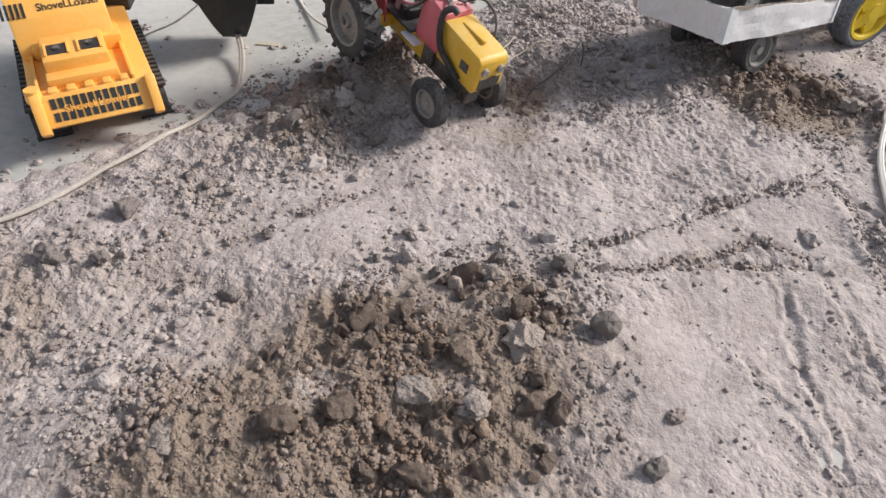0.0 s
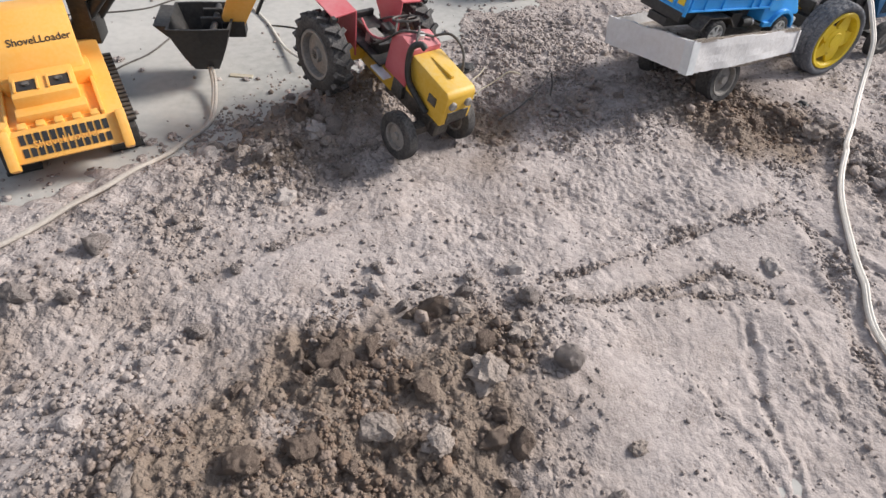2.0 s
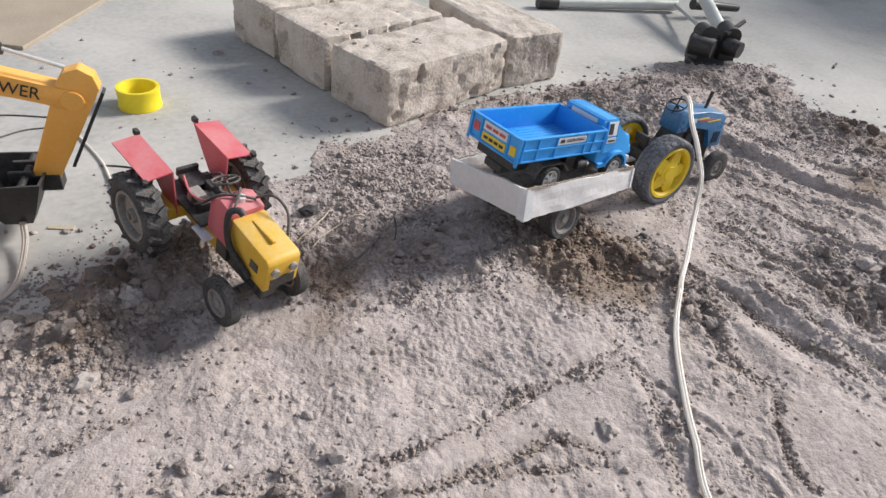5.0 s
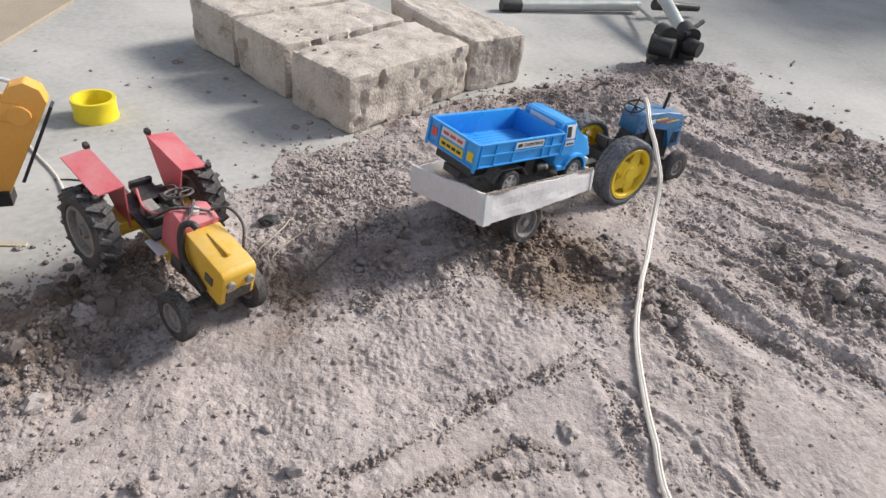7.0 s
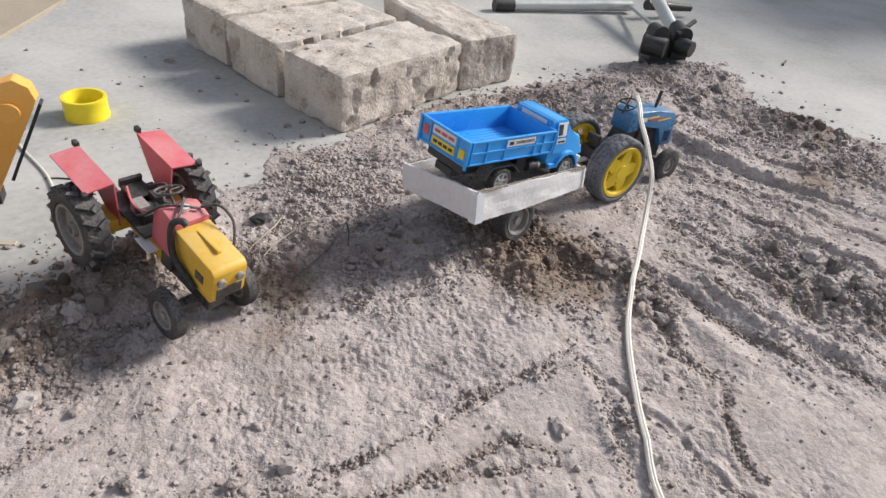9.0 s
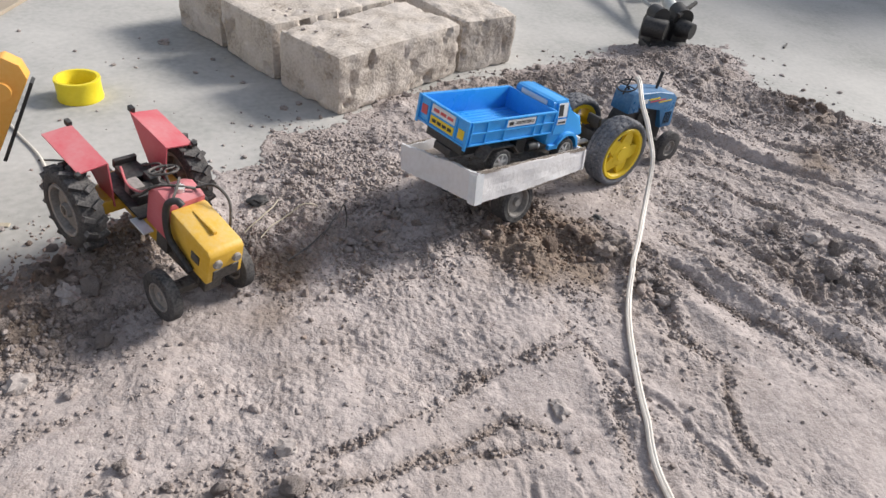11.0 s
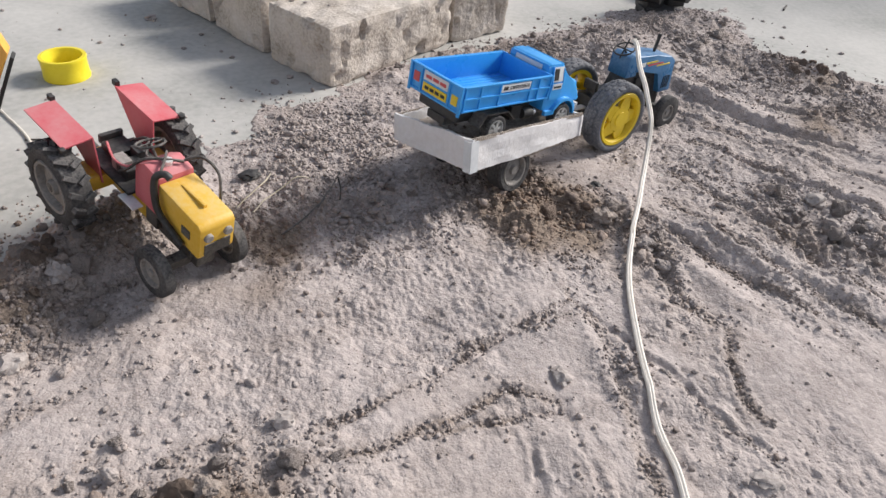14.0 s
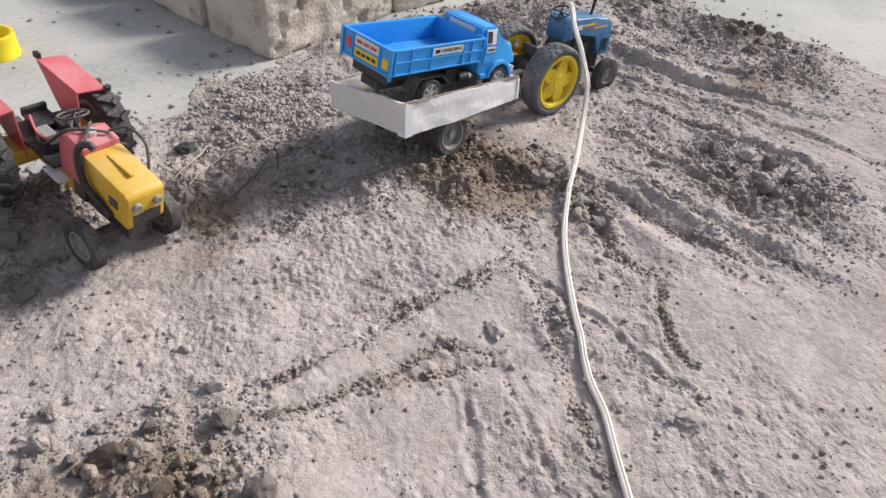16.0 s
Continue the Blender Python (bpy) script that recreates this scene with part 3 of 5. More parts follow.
rubble("clods", 1500, (0.0022, 0.0056), 2, 2, "loose clods of dry earth and gravel", 0.004)
rubble("specks", 3200, (0.0006, 0.0038), 1, 4, "specks of earth strewn on the concrete", 0.0, HEAPS, True)


# lumps big enough to pick up one by one
rng = np.random.default_rng(3)
b = bmesh.new()
bmesh.ops.create_icosphere(b, subdivisions=3, radius=1)
ball, shapes = np.array([v.co[:] for v in b.verts]), []
for k in range(14):
    me = bpy.data.meshes.new("lump")
    b.to_mesh(me)
    v = chipped(ball, 1, rng)[0]
    v += 0.05 * np.sin(v[:, [1, 2, 0]] * 7 + k)
    me.vertices.foreach_set("co", (v * rng.uniform(0.8, 1.25, (1, 3))).ravel())
    me.attributes.new("damp_and_shade", "FLOAT", "POINT").data.foreach_set("value", np.full(len(v), (0.1, 0.8)[k % 2]))
    me.materials.append(CLOD)
    me.update()
    shapes.append(me)
b.free()
x, y = rng.uniform(-0.35, 0.95, 6000), rng.uniform(0.10, 1.1, 6000)
keep = (rng.uniform(0, 1.3, 6000) < blobs(x, y, HEAPS) ** 1.3) & (inside(x, y) > 0)
for px, py in zip(x[keep][:230], y[keep][:230]):
    r = 0.0036 * (0.0088 / 0.0036) ** (rng.uniform() ** 2)
    browned = float(blobs(px, py, BROWN)) > 0.45
    ob = new("lump", shapes[2 * int(rng.integers(7)) + browned])
    ob.matrix_world = pose(px, py, ground_at(px, py) + 0.35 * r, *rng.uniform(0, 360, 3)) @ Matrix.Scale(r, 4)
    tagged(ob, "lump of fresh brown earth lying loose" if browned else "lump of dry grey earth lying loose", "clod", "lumps of earth")


def rock(name, x, y, r, mat, label, category, squash=0.7, seed=0, sink=0.42, turn=0, level=None):
    b = bmesh.new()
    bmesh.ops.create_icosphere(b, subdivisions=3, radius=1)
    for v in b.verts:
        d = v.co.normalized()
        k = 0.82 + 0.42 * noise.noise(d * 1.5 + Vector((seed, 0, 0))) + 0.27 * noise.noise(d * 3.1 + Vector((0, seed, 0))) + 0.14 * noise.noise(d * 8 + Vector((seed, 0, 0)))
        v.co = Vector((d.x * 1.15, d.y * 0.9, d.z * squash)) * k * r
    ob = part(name, b, mat, None, smooth=True)
    ob.matrix_world = pose(x, y, (max(ground_at(x, y), FLOOR) if level is None else level) + r * squash * (1 - 2 * sink) * 0.9, 0, 0, turn)
    return tagged(ob, label, category, "stones in the earth")


for i, (x, y, r, q) in enumerate([(0.097, 0.347, 0.0085, 0.8), (-0.088, 0.425, 0.0105, 0.8), (-0.165, 0.49, 0.017, 0.5), (-0.072, 0.508, 0.0115, 0.7),
                                  (0.411, 0.255, 0.011, 0.4), (0.67, 0.553, 0.014, 0.7), (0.665, 0.905, 0.03, 0.4), (0.30, 0.36, 0.009, 0.7)]):
    rock("stone", x, y, r, STONE, "pale dusty stone half sunk in the earth", "stone", q, i * 3.7, turn=40 * i)
for i, (x, y, r, q) in enumerate([(0.142, 0.44, 0.0055, 0.6), (-0.13, 0.475, 0.011, 0.7), (-0.06, 0.50, 0.010, 0.7), (0.434, 0.43, 0.006, 0.7), (0.45, 0.425, 0.006, 0.7),
                                  (0.065, 0.245, 0.014, 0.6), (0.0, 0.209, 0.013, 0.7), (0.091, 0.28, 0.010, 0.7), (-0.13, 0.167, 0.013, 0.5), (0.05, 0.30, 0.009, 0.7),
                                  (0.155, 0.203, 0.006, 0.7), (0.035, 0.20, 0.011, 0.6), (-0.11, 0.545, 0.013, 0.7), (-0.145, 0.545, 0.010, 0.7), (0.44, 0.505, 0.012, 0.7),
                                  (0.418, 0.552, 0.013, 0.75), (0.432, 0.562, 0.012, 0.8), (0.70, 0.50, 0.013, 0.7), (0.66, 0.51, 0.011, 0.7), (0.445, 0.475, 0.009, 0.7)]):
    rock("clod", x, y, r, FRESH if y < 0.31 or x < 0 or 0.54 < y < 0.57 else CLOD, "dry clod of grey-brown earth on the ground", "clod", q, 50 + i * 2.9, turn=55 * i)
for x, y, r in ((0.072, 0.655, 0.011), (0.435, 0.615, 0.007)):
    rock("charcoal_lump", x, y, r, BLACK, "small dark lump lying on the earth", "lump", 0.4, x * 90, 0.2, 30)


# ---- bricks ----
def raw_brick(x, y, turn, seed, size=(0.232, 0.122, 0.081), label="raw dusty clay brick with worn edges on the floor"):
    """x, y: the brick's near left bottom corner; turn: where its long side heads."""
    b = bmesh.new()
    box(b, 0, size[0], 0, size[1], 0, size[2], 0.0075)
    bmesh.ops.subdivide_edges(b, edges=[e for e in b.edges if e.calc_length() > 0.03], cuts=40, use_grid_fill=True)
    for v in b.verts:
        p = v.co * 1.0 + Vector((seed, seed * 2, 0))
        side = 1 - abs(v.normal.z)
        d = 0.0036 * noise.noise(p * 14) + 0.0024 * noise.noise(p * 50) + 0.0010 * noise.noise(p * 170)
        pit = max(0.0, noise.noise(Vector((p.x * 60, p.y * 60, p.z * 32)) + Vector((7, 3, 1))) - 0.33) * (0.2 + side)
        gash = max(0.0, 0.07 - abs(noise.noise(Vector((p.x * 13, p.y * 13, p.z * 7 + seed))))) * side
        v.co += v.normal * (d - 0.026 * pit - 0.025 * gash)
    ob = part("brick", b, BRICK, None, smooth=True)
    ob.matrix_world = pose(x, y, FLOOR, 0, 0, turn)
    return tagged(ob, label, "brick", "bricks on the floor")


raw_brick(0.170, 0.868, 37.5, 1.0, (0.242, 0.122, 0.081))
raw_brick(0.087, 0.980, 36.0, 5.0, (0.236, 0.122, 0.081))
raw_brick(0.010, 1.092, 35.0, 9.0)
raw_brick(0.366, 1.022, 25.0, 13.0, (0.112, 0.235, 0.081))

# ---- yellow ring ----
ring = thing("wheel_rim", pose(-0.150, 0.916, FLOOR + 0.0135, 90, 0, 0), "bright yellow plastic wheel rim lying on the floor", "rim")
part("rim", lathe([(0.0265, -0.0135), (0.027, -0.011), (0.0262, -0.009), (0.0262, 0.009), (0.027, 0.011), (0.0265, 0.0135), (0.0225, 0.0135), (0.0212, 0.010), (0.0212, -0.0135)], 56), LEMON, ring, smooth=True)


# ---- wheels ----
def wheel(parent, at, radius, width, rim_r, tyre_mat, rim_mat, lugs=0, lug=(0.004, 0.002), spokes=5, side=-1, chevron=0.0, spoke_w=0.22, rim_label="", deep=0.5, tyre_label="", tread=(), star=False):
    """A wheel with its axle along y: hub, tyre and rim. side: the y direction of its outer face."""
    w = width / 2
    hub = part("wheel", lathe([(0.0001, -w * 0.9), (rim_r * 0.26, -w * 0.9), (rim_r * 0.30, -w * 0.6), (rim_r * 0.30, w * 0.6), (rim_r * 0.26, w * 0.9), (0.0001, w * 0.9)], 20, closed=False), rim_mat, parent, smooth=True)
    hub.location = at
    c = radius * 0.90 if lugs else radius
    if tread:
        # blocks round the tyre, staggered row by row, with grooves between
        rows, depth = tread[1], tread[2]
        across = [k / (5 * rows) for k in range(5 * rows + 1)]
        bm = lathe([(rim_r, -w * 0.80), (rim_r * 1.06, -w * 0.96), (c * 0.90, -w)] + [(c * (1 - 0.045 * abs(2 * f - 1) ** 4), w * 0.94 * (2 * f - 1)) for f in across] + [(c * 0.90, w), (rim_r * 1.06, w * 0.96), (rim_r, w * 0.80)], tread[0] * 6)
        for v in bm.verts:
            r = math.hypot(v.co.x, v.co.z)
            if r > c * 0.94:
                f = (v.co.y / (w * 0.94) + 1) / 2 * rows
                row = min(rows - 1, int(f + 1e-6))
                turn = (math.atan2(v.co.z, v.co.x) / (2 * math.pi) * tread[0] + 0.5 * (row % 2) + 0.25 * (f - row)) % 1
                if turn < 0.2 or abs(f - round(f)) < 0.06 and 0 < round(f) < rows:
                    v.co.x *= 1 - depth / r
                    v.co.z *= 1 - depth / r
    else:
        bm = lathe([(rim_r, -w * 0.80), (rim_r * 1.06, -w * 0.96), (c * 0.90, -w), (c * 0.985, -w * 0.82), (c, -w * 0.5), (c, w * 0.5), (c * 0.985, w * 0.82), (c * 0.90, w), (rim_r * 1.06, w * 0.96), (rim_r, w * 0.80)], 48)
    if lugs:
        block = boxes((-lug[0] / 2, lug[0] / 2, -w * 0.50, w * 0.46, -0.0015, radius - c), bevel=0.0006)
        first = part("lug", block, tyre_mat, hub)
        for k in range(lugs):
            for s in (-1, 1):
                ob = first if k == 0 and s < 0 else new("lug", first.data)
                ob.parent = hub
                ob.matrix_local = Matrix.Rotation(2 * math.pi * (k + (0.25 if s > 0 else 0)) / lugs, 4, "Y") @ Matrix.Translation((0, s * w * 0.48, c)) @ Matrix.Rotation(chevron * s, 4, "Z")
    part("tyre", bm, tyre_mat, hub, tyre_label, smooth=True)
    y1 = side * w
    bm = lathe([(rim_r * 1.02, y1 * 0.80), (rim_r * 0.98, y1 * 0.98), (rim_r * 0.88, y1 * 0.94), (rim_r * 0.80, y1 * 0.45), (rim_r * 0.86, -y1 * 0.8), (rim_r * 1.02, -y1 * 0.8)], 40)
    if spokes:
        for k in range(spokes):
            m = Matrix.Rotation(2 * math.pi * k / spokes + 0.3, 4, "Y")
            inner, base = (0.30, 0.42) if star else (spoke_w * 0.75, 0.15)
            prism([(-rim_r * inner, rim_r * base), (rim_r * inner, rim_r * base), (rim_r * spoke_w, rim_r * 0.88), (-rim_r * spoke_w, rim_r * 0.88)], 0, 1, 0, bm)
            new_verts = list(bm.verts)[-8:]
            for v in new_verts:
                v.co.y = y1 * (deep + 0.28) if v.co.y > 0.5 else y1 * deep
                if abs(v.co.z - rim_r * base) < 1e-6:
                    v.co.y += y1 * 0.12
            bmesh.ops.transform(bm, matrix=m, verts=new_verts)
        if star:
            lathe([(0.0001, y1 * (deep + 0.52)), (rim_r * 0.20, y1 * (deep + 0.52)), (rim_r * 0.22, y1 * (deep + 0.46)), (rim_r * 0.46, y1 * (deep + 0.42)), (rim_r * 0.47, y1 * deep), (0.0001, y1 * deep)], 30, bm, closed=False)
    else:
        lathe([(0.0001, y1 * 0.78), (rim_r * 0.22, y1 * 0.78), (rim_r * 0.26, y1 * 0.55), (rim_r * 0.5, y1 * 0.50), (rim_r * 0.86, y1 * 0.35), (rim_r * 0.86, y1 * 0.1), (0.0001, y1 * 0.1)], 32, bm, closed=False)
    part("rim", bm, rim_mat, hub, rim_label, smooth=True)
    return hub


def sheet(name, points, thick, mat, parent, label="", bevel=0.0):
    """A flat plate with its corners at the points, of that thickness."""
    bm = bmesh.new()
    f = bm.faces.new([bm.verts.new(p) for p in points])
    bm.normal_update()
    n = f.normal.copy()
    got = bmesh.ops.extrude_face_region(bm, geom=[f])["geom"]
    bmesh.ops.translate(bm, vec=n * thick, verts=[g for g in got if isinstance(g, bmesh.types.BMVert)])
    if bevel:
        bmesh.ops.bevel(bm, geom=list(bm.edges), offset=bevel, segments=1, affect="EDGES")
    return part(name, bm, mat, parent, label)


# ---- red and yellow tractor ----
red = thing("toy_tractor", pose(-0.035, 0.592, 0.027, -3.8, 11.6, -52.0), "dusty yellow and red toy tractor with red fenders on a mound", "toy tractor")
part("gearbox", boxes((-0.016, 0.058, -0.012, 0.012, 0.026, 0.050), (-0.012, 0.012, -0.036, 0.036, 0.030, 0.044), bevel=0.002), AMBER, red, "grimy yellow gearbox", smooth=True)
part("engine", boxes((0.052, 0.112, -0.0105, 0.0105, 0.024, 0.050), (0.060, 0.075, -0.015, 0.012, 0.030, 0.046), (0.082, 0.098, -0.014, 0.014, 0.034, 0.048), bevel=0.0015), DARK, red, smooth=True)
part("front_axle", boxes((0.100, 0.110, -0.034, 0.034, 0.019, 0.027), (0.094, 0.118, -0.008, 0.008, 0.020, 0.032), bevel=0.001), DARK, red)
hood = part("hood", prism([(0.078, 0.045), (0.1280, 0.0425), (0.1300, 0.047), (0.1300, 0.0735), (0.1265, 0.0770), (0.078, 0.0810)], -0.0155, 0.0155, 0.0022), AMBER, red, smooth=True)
part("ridge", boxes((0.086, 0.114, -0.0016, 0.0016, 0.0775, 0.0812), bevel=0.0006), AMBER, hood)
part("grille", boxes((0.1295, 0.1309, -0.0115, 0.0115, 0.0465, 0.0575), bevel=0.0005), DARK, hood, "dark radiator grille")
for y in (-0.0085, 0.0085):
    part("headlight", moved(lathe([(0.0001, 0.0022), (0.0030, 0.0022), (0.0038, 0.0012), (0.0038, -0.001), (0.0001, -0.001)], 20, closed=False), pose(0.1305, y, 0.0645, 0, 0, -90)), RIM, hood, "small round grey headlight", smooth=True)
for y in (-0.0157, 0.0157):
    part("vent", boxes((0.108, 0.118, y - 0.0005, y + 0.0005, 0.056, 0.064)), DARK, hood)
part("cowl", prism([(0.046, 0.046), (0.078, 0.046), (0.078, 0.0850), (0.060, 0.0880), (0.048, 0.080)], -0.0155, 0.0155, 0.002), RED, red, "faded red dashboard cowl", smooth=True)
part("gauge", rod((0.066, 0, 0.086), (0.066, 0, 0.0905), 0.004), CHROME, red)
part("platform", boxes((-0.014, 0.047, -0.0215, 0.0215, 0.048, 0.0505), (-0.010, 0.010, -0.010, 0.010, 0.052, 0.059), (-0.014, -0.010, -0.010, 0.010, 0.056, 0.064), (0.010, 0.022, 0.003, 0.013, 0.050, 0.064), (0.018, 0.034, -0.014, 0.004, 0.050, 0.060), (0.024, 0.040, 0.006, 0.015, 0.050, 0.057), bevel=0.001), BLACK, red, "black seat and driver's platform", smooth=True)
sw = moved(lathe([(0.0110 + 0.0011 * math.cos(a), 0.0011 * math.sin(a)) for a in (k * math.pi / 4 for k in range(8))], 28), pose(0.044, 0, 0.0905, 66, 0, 90))
steering = part("steering_wheel", sw, DARK, red, smooth=True)
bm = rod((0.044, 0, 0.0905), (0.056, 0, 0.078), 0.0013, seg=8)
rod((0.044, -0.010, 0.0905), (0.044, 0.010, 0.0905), 0.0008, seg=6, bm=bm)
rod((0.040, 0, 0.083), (0.048, 0, 0.098), 0.0008, seg=6, bm=bm)
part("column", bm, DARK, steering)
part("exhaust", tube([(0.112, -0.018, 0.046), (0.100, -0.019, 0.052), (0.086, -0.020, 0.060), (0.080, -0.020, 0.074), (0.078, -0.018, 0.088), (0.083, -0.014, 0.094), (0.088, -0.012, 0.092)], 0.0028, 10), BLACK, red, "black bent exhaust pipe", smooth=True)
part("hose", tube([(0.070, 0.012, 0.088), (0.080, 0.021, 0.094), (0.094, 0.025, 0.088), (0.104, 0.021, 0.076), (0.108, 0.017, 0.062)], 0.0012, 8), DARK, red, "thin dark hose", smooth=True)
part("wire", tube([(0.000, 0.010, 0.060), (0.015, 0.016, 0.070), (0.030, 0.006, 0.066), (0.044, 0.012, 0.072), (0.056, 0.006, 0.089), (0.070, -0.006, 0.091), (0.076, -0.014, 0.086)], 0.0011, 6), DARK, red, smooth=True)
part("wire", tube([(-0.004, -0.008, 0.062), (0.020, -0.016, 0.064), (0.038, -0.016, 0.070), (0.052, -0.014, 0.083), (0.064, 0.004, 0.090)], 0.0010, 6), RED, red, smooth=True)
part("battery", boxes((0.012, 0.026, -0.014, -0.004, 0.0505, 0.0625), bevel=0.0008), RIM, red, "small grey battery box")
part("wire", tube([(0.030, -0.018, 0.060), (0.045, -0.019, 0.074), (0.058, -0.012, 0.090), (0.072, 0.010, 0.089)], 0.0012, 6), DARK, red, smooth=True)
part("step", boxes((0.040, 0.060, -0.026, -0.017, 0.0445, 0.0462), bevel=0.0004), WHITE, red, "pale metal footstep")
for s in (-1, 1):
    fender = sheet("fender", [(0.009, s * 0.0255, 0.080), (-0.046, s * 0.0255, 0.0805), (-0.045, s * 0.0495, 0.0785), (0.010, s * 0.0495, 0.078)], 0.0012, RED, red, "folded red sheet-metal fender")
    sheet("cheek", [(0.0095, s * 0.0255, 0.081), (-0.046, s * 0.0255, 0.0815), (-0.026, s * 0.0250, 0.060), (-0.002, s * 0.0230, 0.040), (0.014, s * 0.0225, 0.038)], 0.0012, RED, fender)
    part("tail_light", boxes((-0.051, -0.045, s * 0.027 - 0.002, s * 0.027 + 0.002, 0.080, 0.085), bevel=0.0005), BLACK, fender, "small black tail light")
    part("side_light", boxes((0.008, 0.013, s * 0.050 - 0.002, s * 0.050 + 0.002, 0.0765, 0.0800), bevel=0.0005), BLACK, fender)
    wheel(red, (0, s * 0.049, 0.0371), 0.0371, 0.020, 0.0225, RUBBER, RIM, 16, (0.0044, 0.004), 0, s, 0.55, rim_label="dusty grey metal rim", tyre_label="black tractor tyre with chunky lugs")
    wheel(red, (0.105, -0.036 if s < 0 else 0.031, 0.0215), 0.0215, 0.0100, 0.0125, RUBBER, RIM, 0, (0, 0), 0, s, rim_label="dusty grey metal rim")
part("axle", rod((0, -0.058, 0.0375), (0, 0.058, 0.0375), 0.004), DARK, red)
part("drawbar", boxes((-0.046, -0.014, -0.003, 0.003, 0.028, 0.031), bevel=0.0006), DARK, red)

# ---- blue tractor ----
blue = thing("toy_tractor", pose(0.4671, 0.7288, -0.0029, -2.07, 1.83, 23.75) @ Matrix.Scale(0.9735, 4), "dusty dark blue toy tractor with big yellow wheels before a trailer", "toy tractor")
part("dashboard", prism([(0.036, 0.074), (0.056, 0.074), (0.058, 0.0985), (0.046, 0.1015), (0.038, 0.0985)], -0.0150, 0.0150, 0.002), NAVY, blue, smooth=True)
part("pedestal", prism([(0.026, 0.052), (0.056, 0.052), (0.056, 0.075), (0.038, 0.075)], -0.0110, 0.0110, 0.0015), BLACK, blue, "black moulded floor and pedals", smooth=True)
part("seat", boxes((-0.006, 0.014, -0.0100, 0.0100, 0.060, 0.064), (-0.009, -0.004, -0.0100, 0.0100, 0.062, 0.074), bevel=0.0015), BLACK, blue, "small black seat", smooth=True)
part("axle_housing", boxes((-0.012, 0.040, -0.014, 0.014, 0.030, 0.056), (-0.008, 0.008, -0.028, 0.028, 0.034, 0.050), bevel=0.002), BLACK, blue, "black axle housing", smooth=True)
part("engine", boxes((0.050, 0.112, -0.0095, 0.0095, 0.040, 0.074), (0.062, 0.072, -0.013, 0.013, 0.046, 0.070), (0.082, 0.092, -0.013, 0.013, 0.044, 0.066), bevel=0.001), BLACK, blue, "black moulded engine block")
hood = part("hood", prism([(0.052, 0.080), (0.054, 0.0995), (0.090, 0.0965), (0.120, 0.0915), (0.130, 0.0850), (0.1345, 0.0440), (0.110, 0.0440), (0.101, 0.073), (0.074, 0.077)], -0.0160, 0.0160, 0.0022), NAVY, blue, smooth=True)
for k in range(5):
    part("grille_slot", boxes((0.1322, 0.1338, -0.011 + 0.005 * k, -0.0085 + 0.005 * k, 0.053, 0.064)), INK, hood)
for s in (-1, 1):
    for k, (u0, u1, z0, z1, mat) in enumerate(((0.070, 0.092, 0.0880, 0.0900, GOLD), (0.074, 0.104, 0.0850, 0.0866, PINK), (0.092, 0.118, 0.0822, 0.0838, GOLD), (0.058, 0.068, 0.0850, 0.0905, WHITE))):
        part("decal", boxes((u0, u1, s * 0.0162 - 0.0003, s * 0.0162 + 0.0003, z0, z1)), mat, hood, "faded coloured stripe")
    for k in range(4):
        part("side_slot", boxes((0.1140 + 0.0036 * k, 0.1155 + 0.0036 * k, s * 0.0162 - 0.0004, s * 0.0162 + 0.0004, 0.050, 0.066)), INK, hood)
bm = moved(lathe([(0.0125 + 0.0010 * math.cos(a), 0.0010 * math.sin(a)) for a in (k * math.pi / 4 for k in range(8))], 28), pose(0.040, 0, 0.1060, 66, 0, 90))
steering = part("steering_wheel", bm, BLACK, blue, smooth=True)
bm = rod((0.040, 0, 0.1060), (0.050, 0, 0.095), 0.0014, seg=8)
rod((0.040, -0.012, 0.1060), (0.040, 0.012, 0.1060), 0.0009, seg=6, bm=bm)
rod((0.035, 0, 0.0950), (0.045, 0, 0.1170), 0.0009, seg=6, bm=bm)
part("column", bm, BLACK, steering)
part("exhaust", rod((0.1005, 0, 0.0920), (0.1045, 0, 0.1165), 0.0018, 0.0024), BLACK, blue, "thin black exhaust stack", smooth=True)
part("link", boxes((-0.004, 0.030, -0.007, 0.007, 0.048, 0.062), bevel=0.0015), BLACK, blue, smooth=True)
part("front_axle", boxes((0.114, 0.123, -0.032, 0.032, 0.018, 0.025), (0.106, 0.126, -0.007, 0.007, 0.022, 0.048), bevel=0.001), BLACK, blue)
part("rear_axle", rod((0, -0.043, 0.0424), (0, 0.043, 0.0424), 0.0055), YELLOW, blue, "yellow gear-motor axle", smooth=True)
for s in (-1, 1):
    wheel(blue, (0, s * 0.0380, 0.0424), 0.0424, 0.0264, 0.0330, TREAD, YELLOW, 0, (0, 0), 5, s, 0.3, 0.15, "bright yellow five-spoke rim", 0.35, "wide grey rubber tyre with worn tread blocks", (26, 4, 0.0013), True)
    wheel(blue, (0.1184, s * 0.0300, 0.0215), 0.0222, 0.0115, 0.0110, RUBBER, RIM, 0, (0, 0), 0, s, 0.4, rim_label="grey dished rim")
part("hitch", boxes((-0.052, -0.010, -0.004, 0.004, 0.040, 0.0425), bevel=0.0005), CARD, blue, "strip of torn card as a hitch")

# ---- cardboard trailer ----
trailer = thing("cart", pose(0.319, 0.652, 0.042, -8.5, 4.0, 29.9), "home-made grey cardboard trailer with ragged cut edges", "trailer")


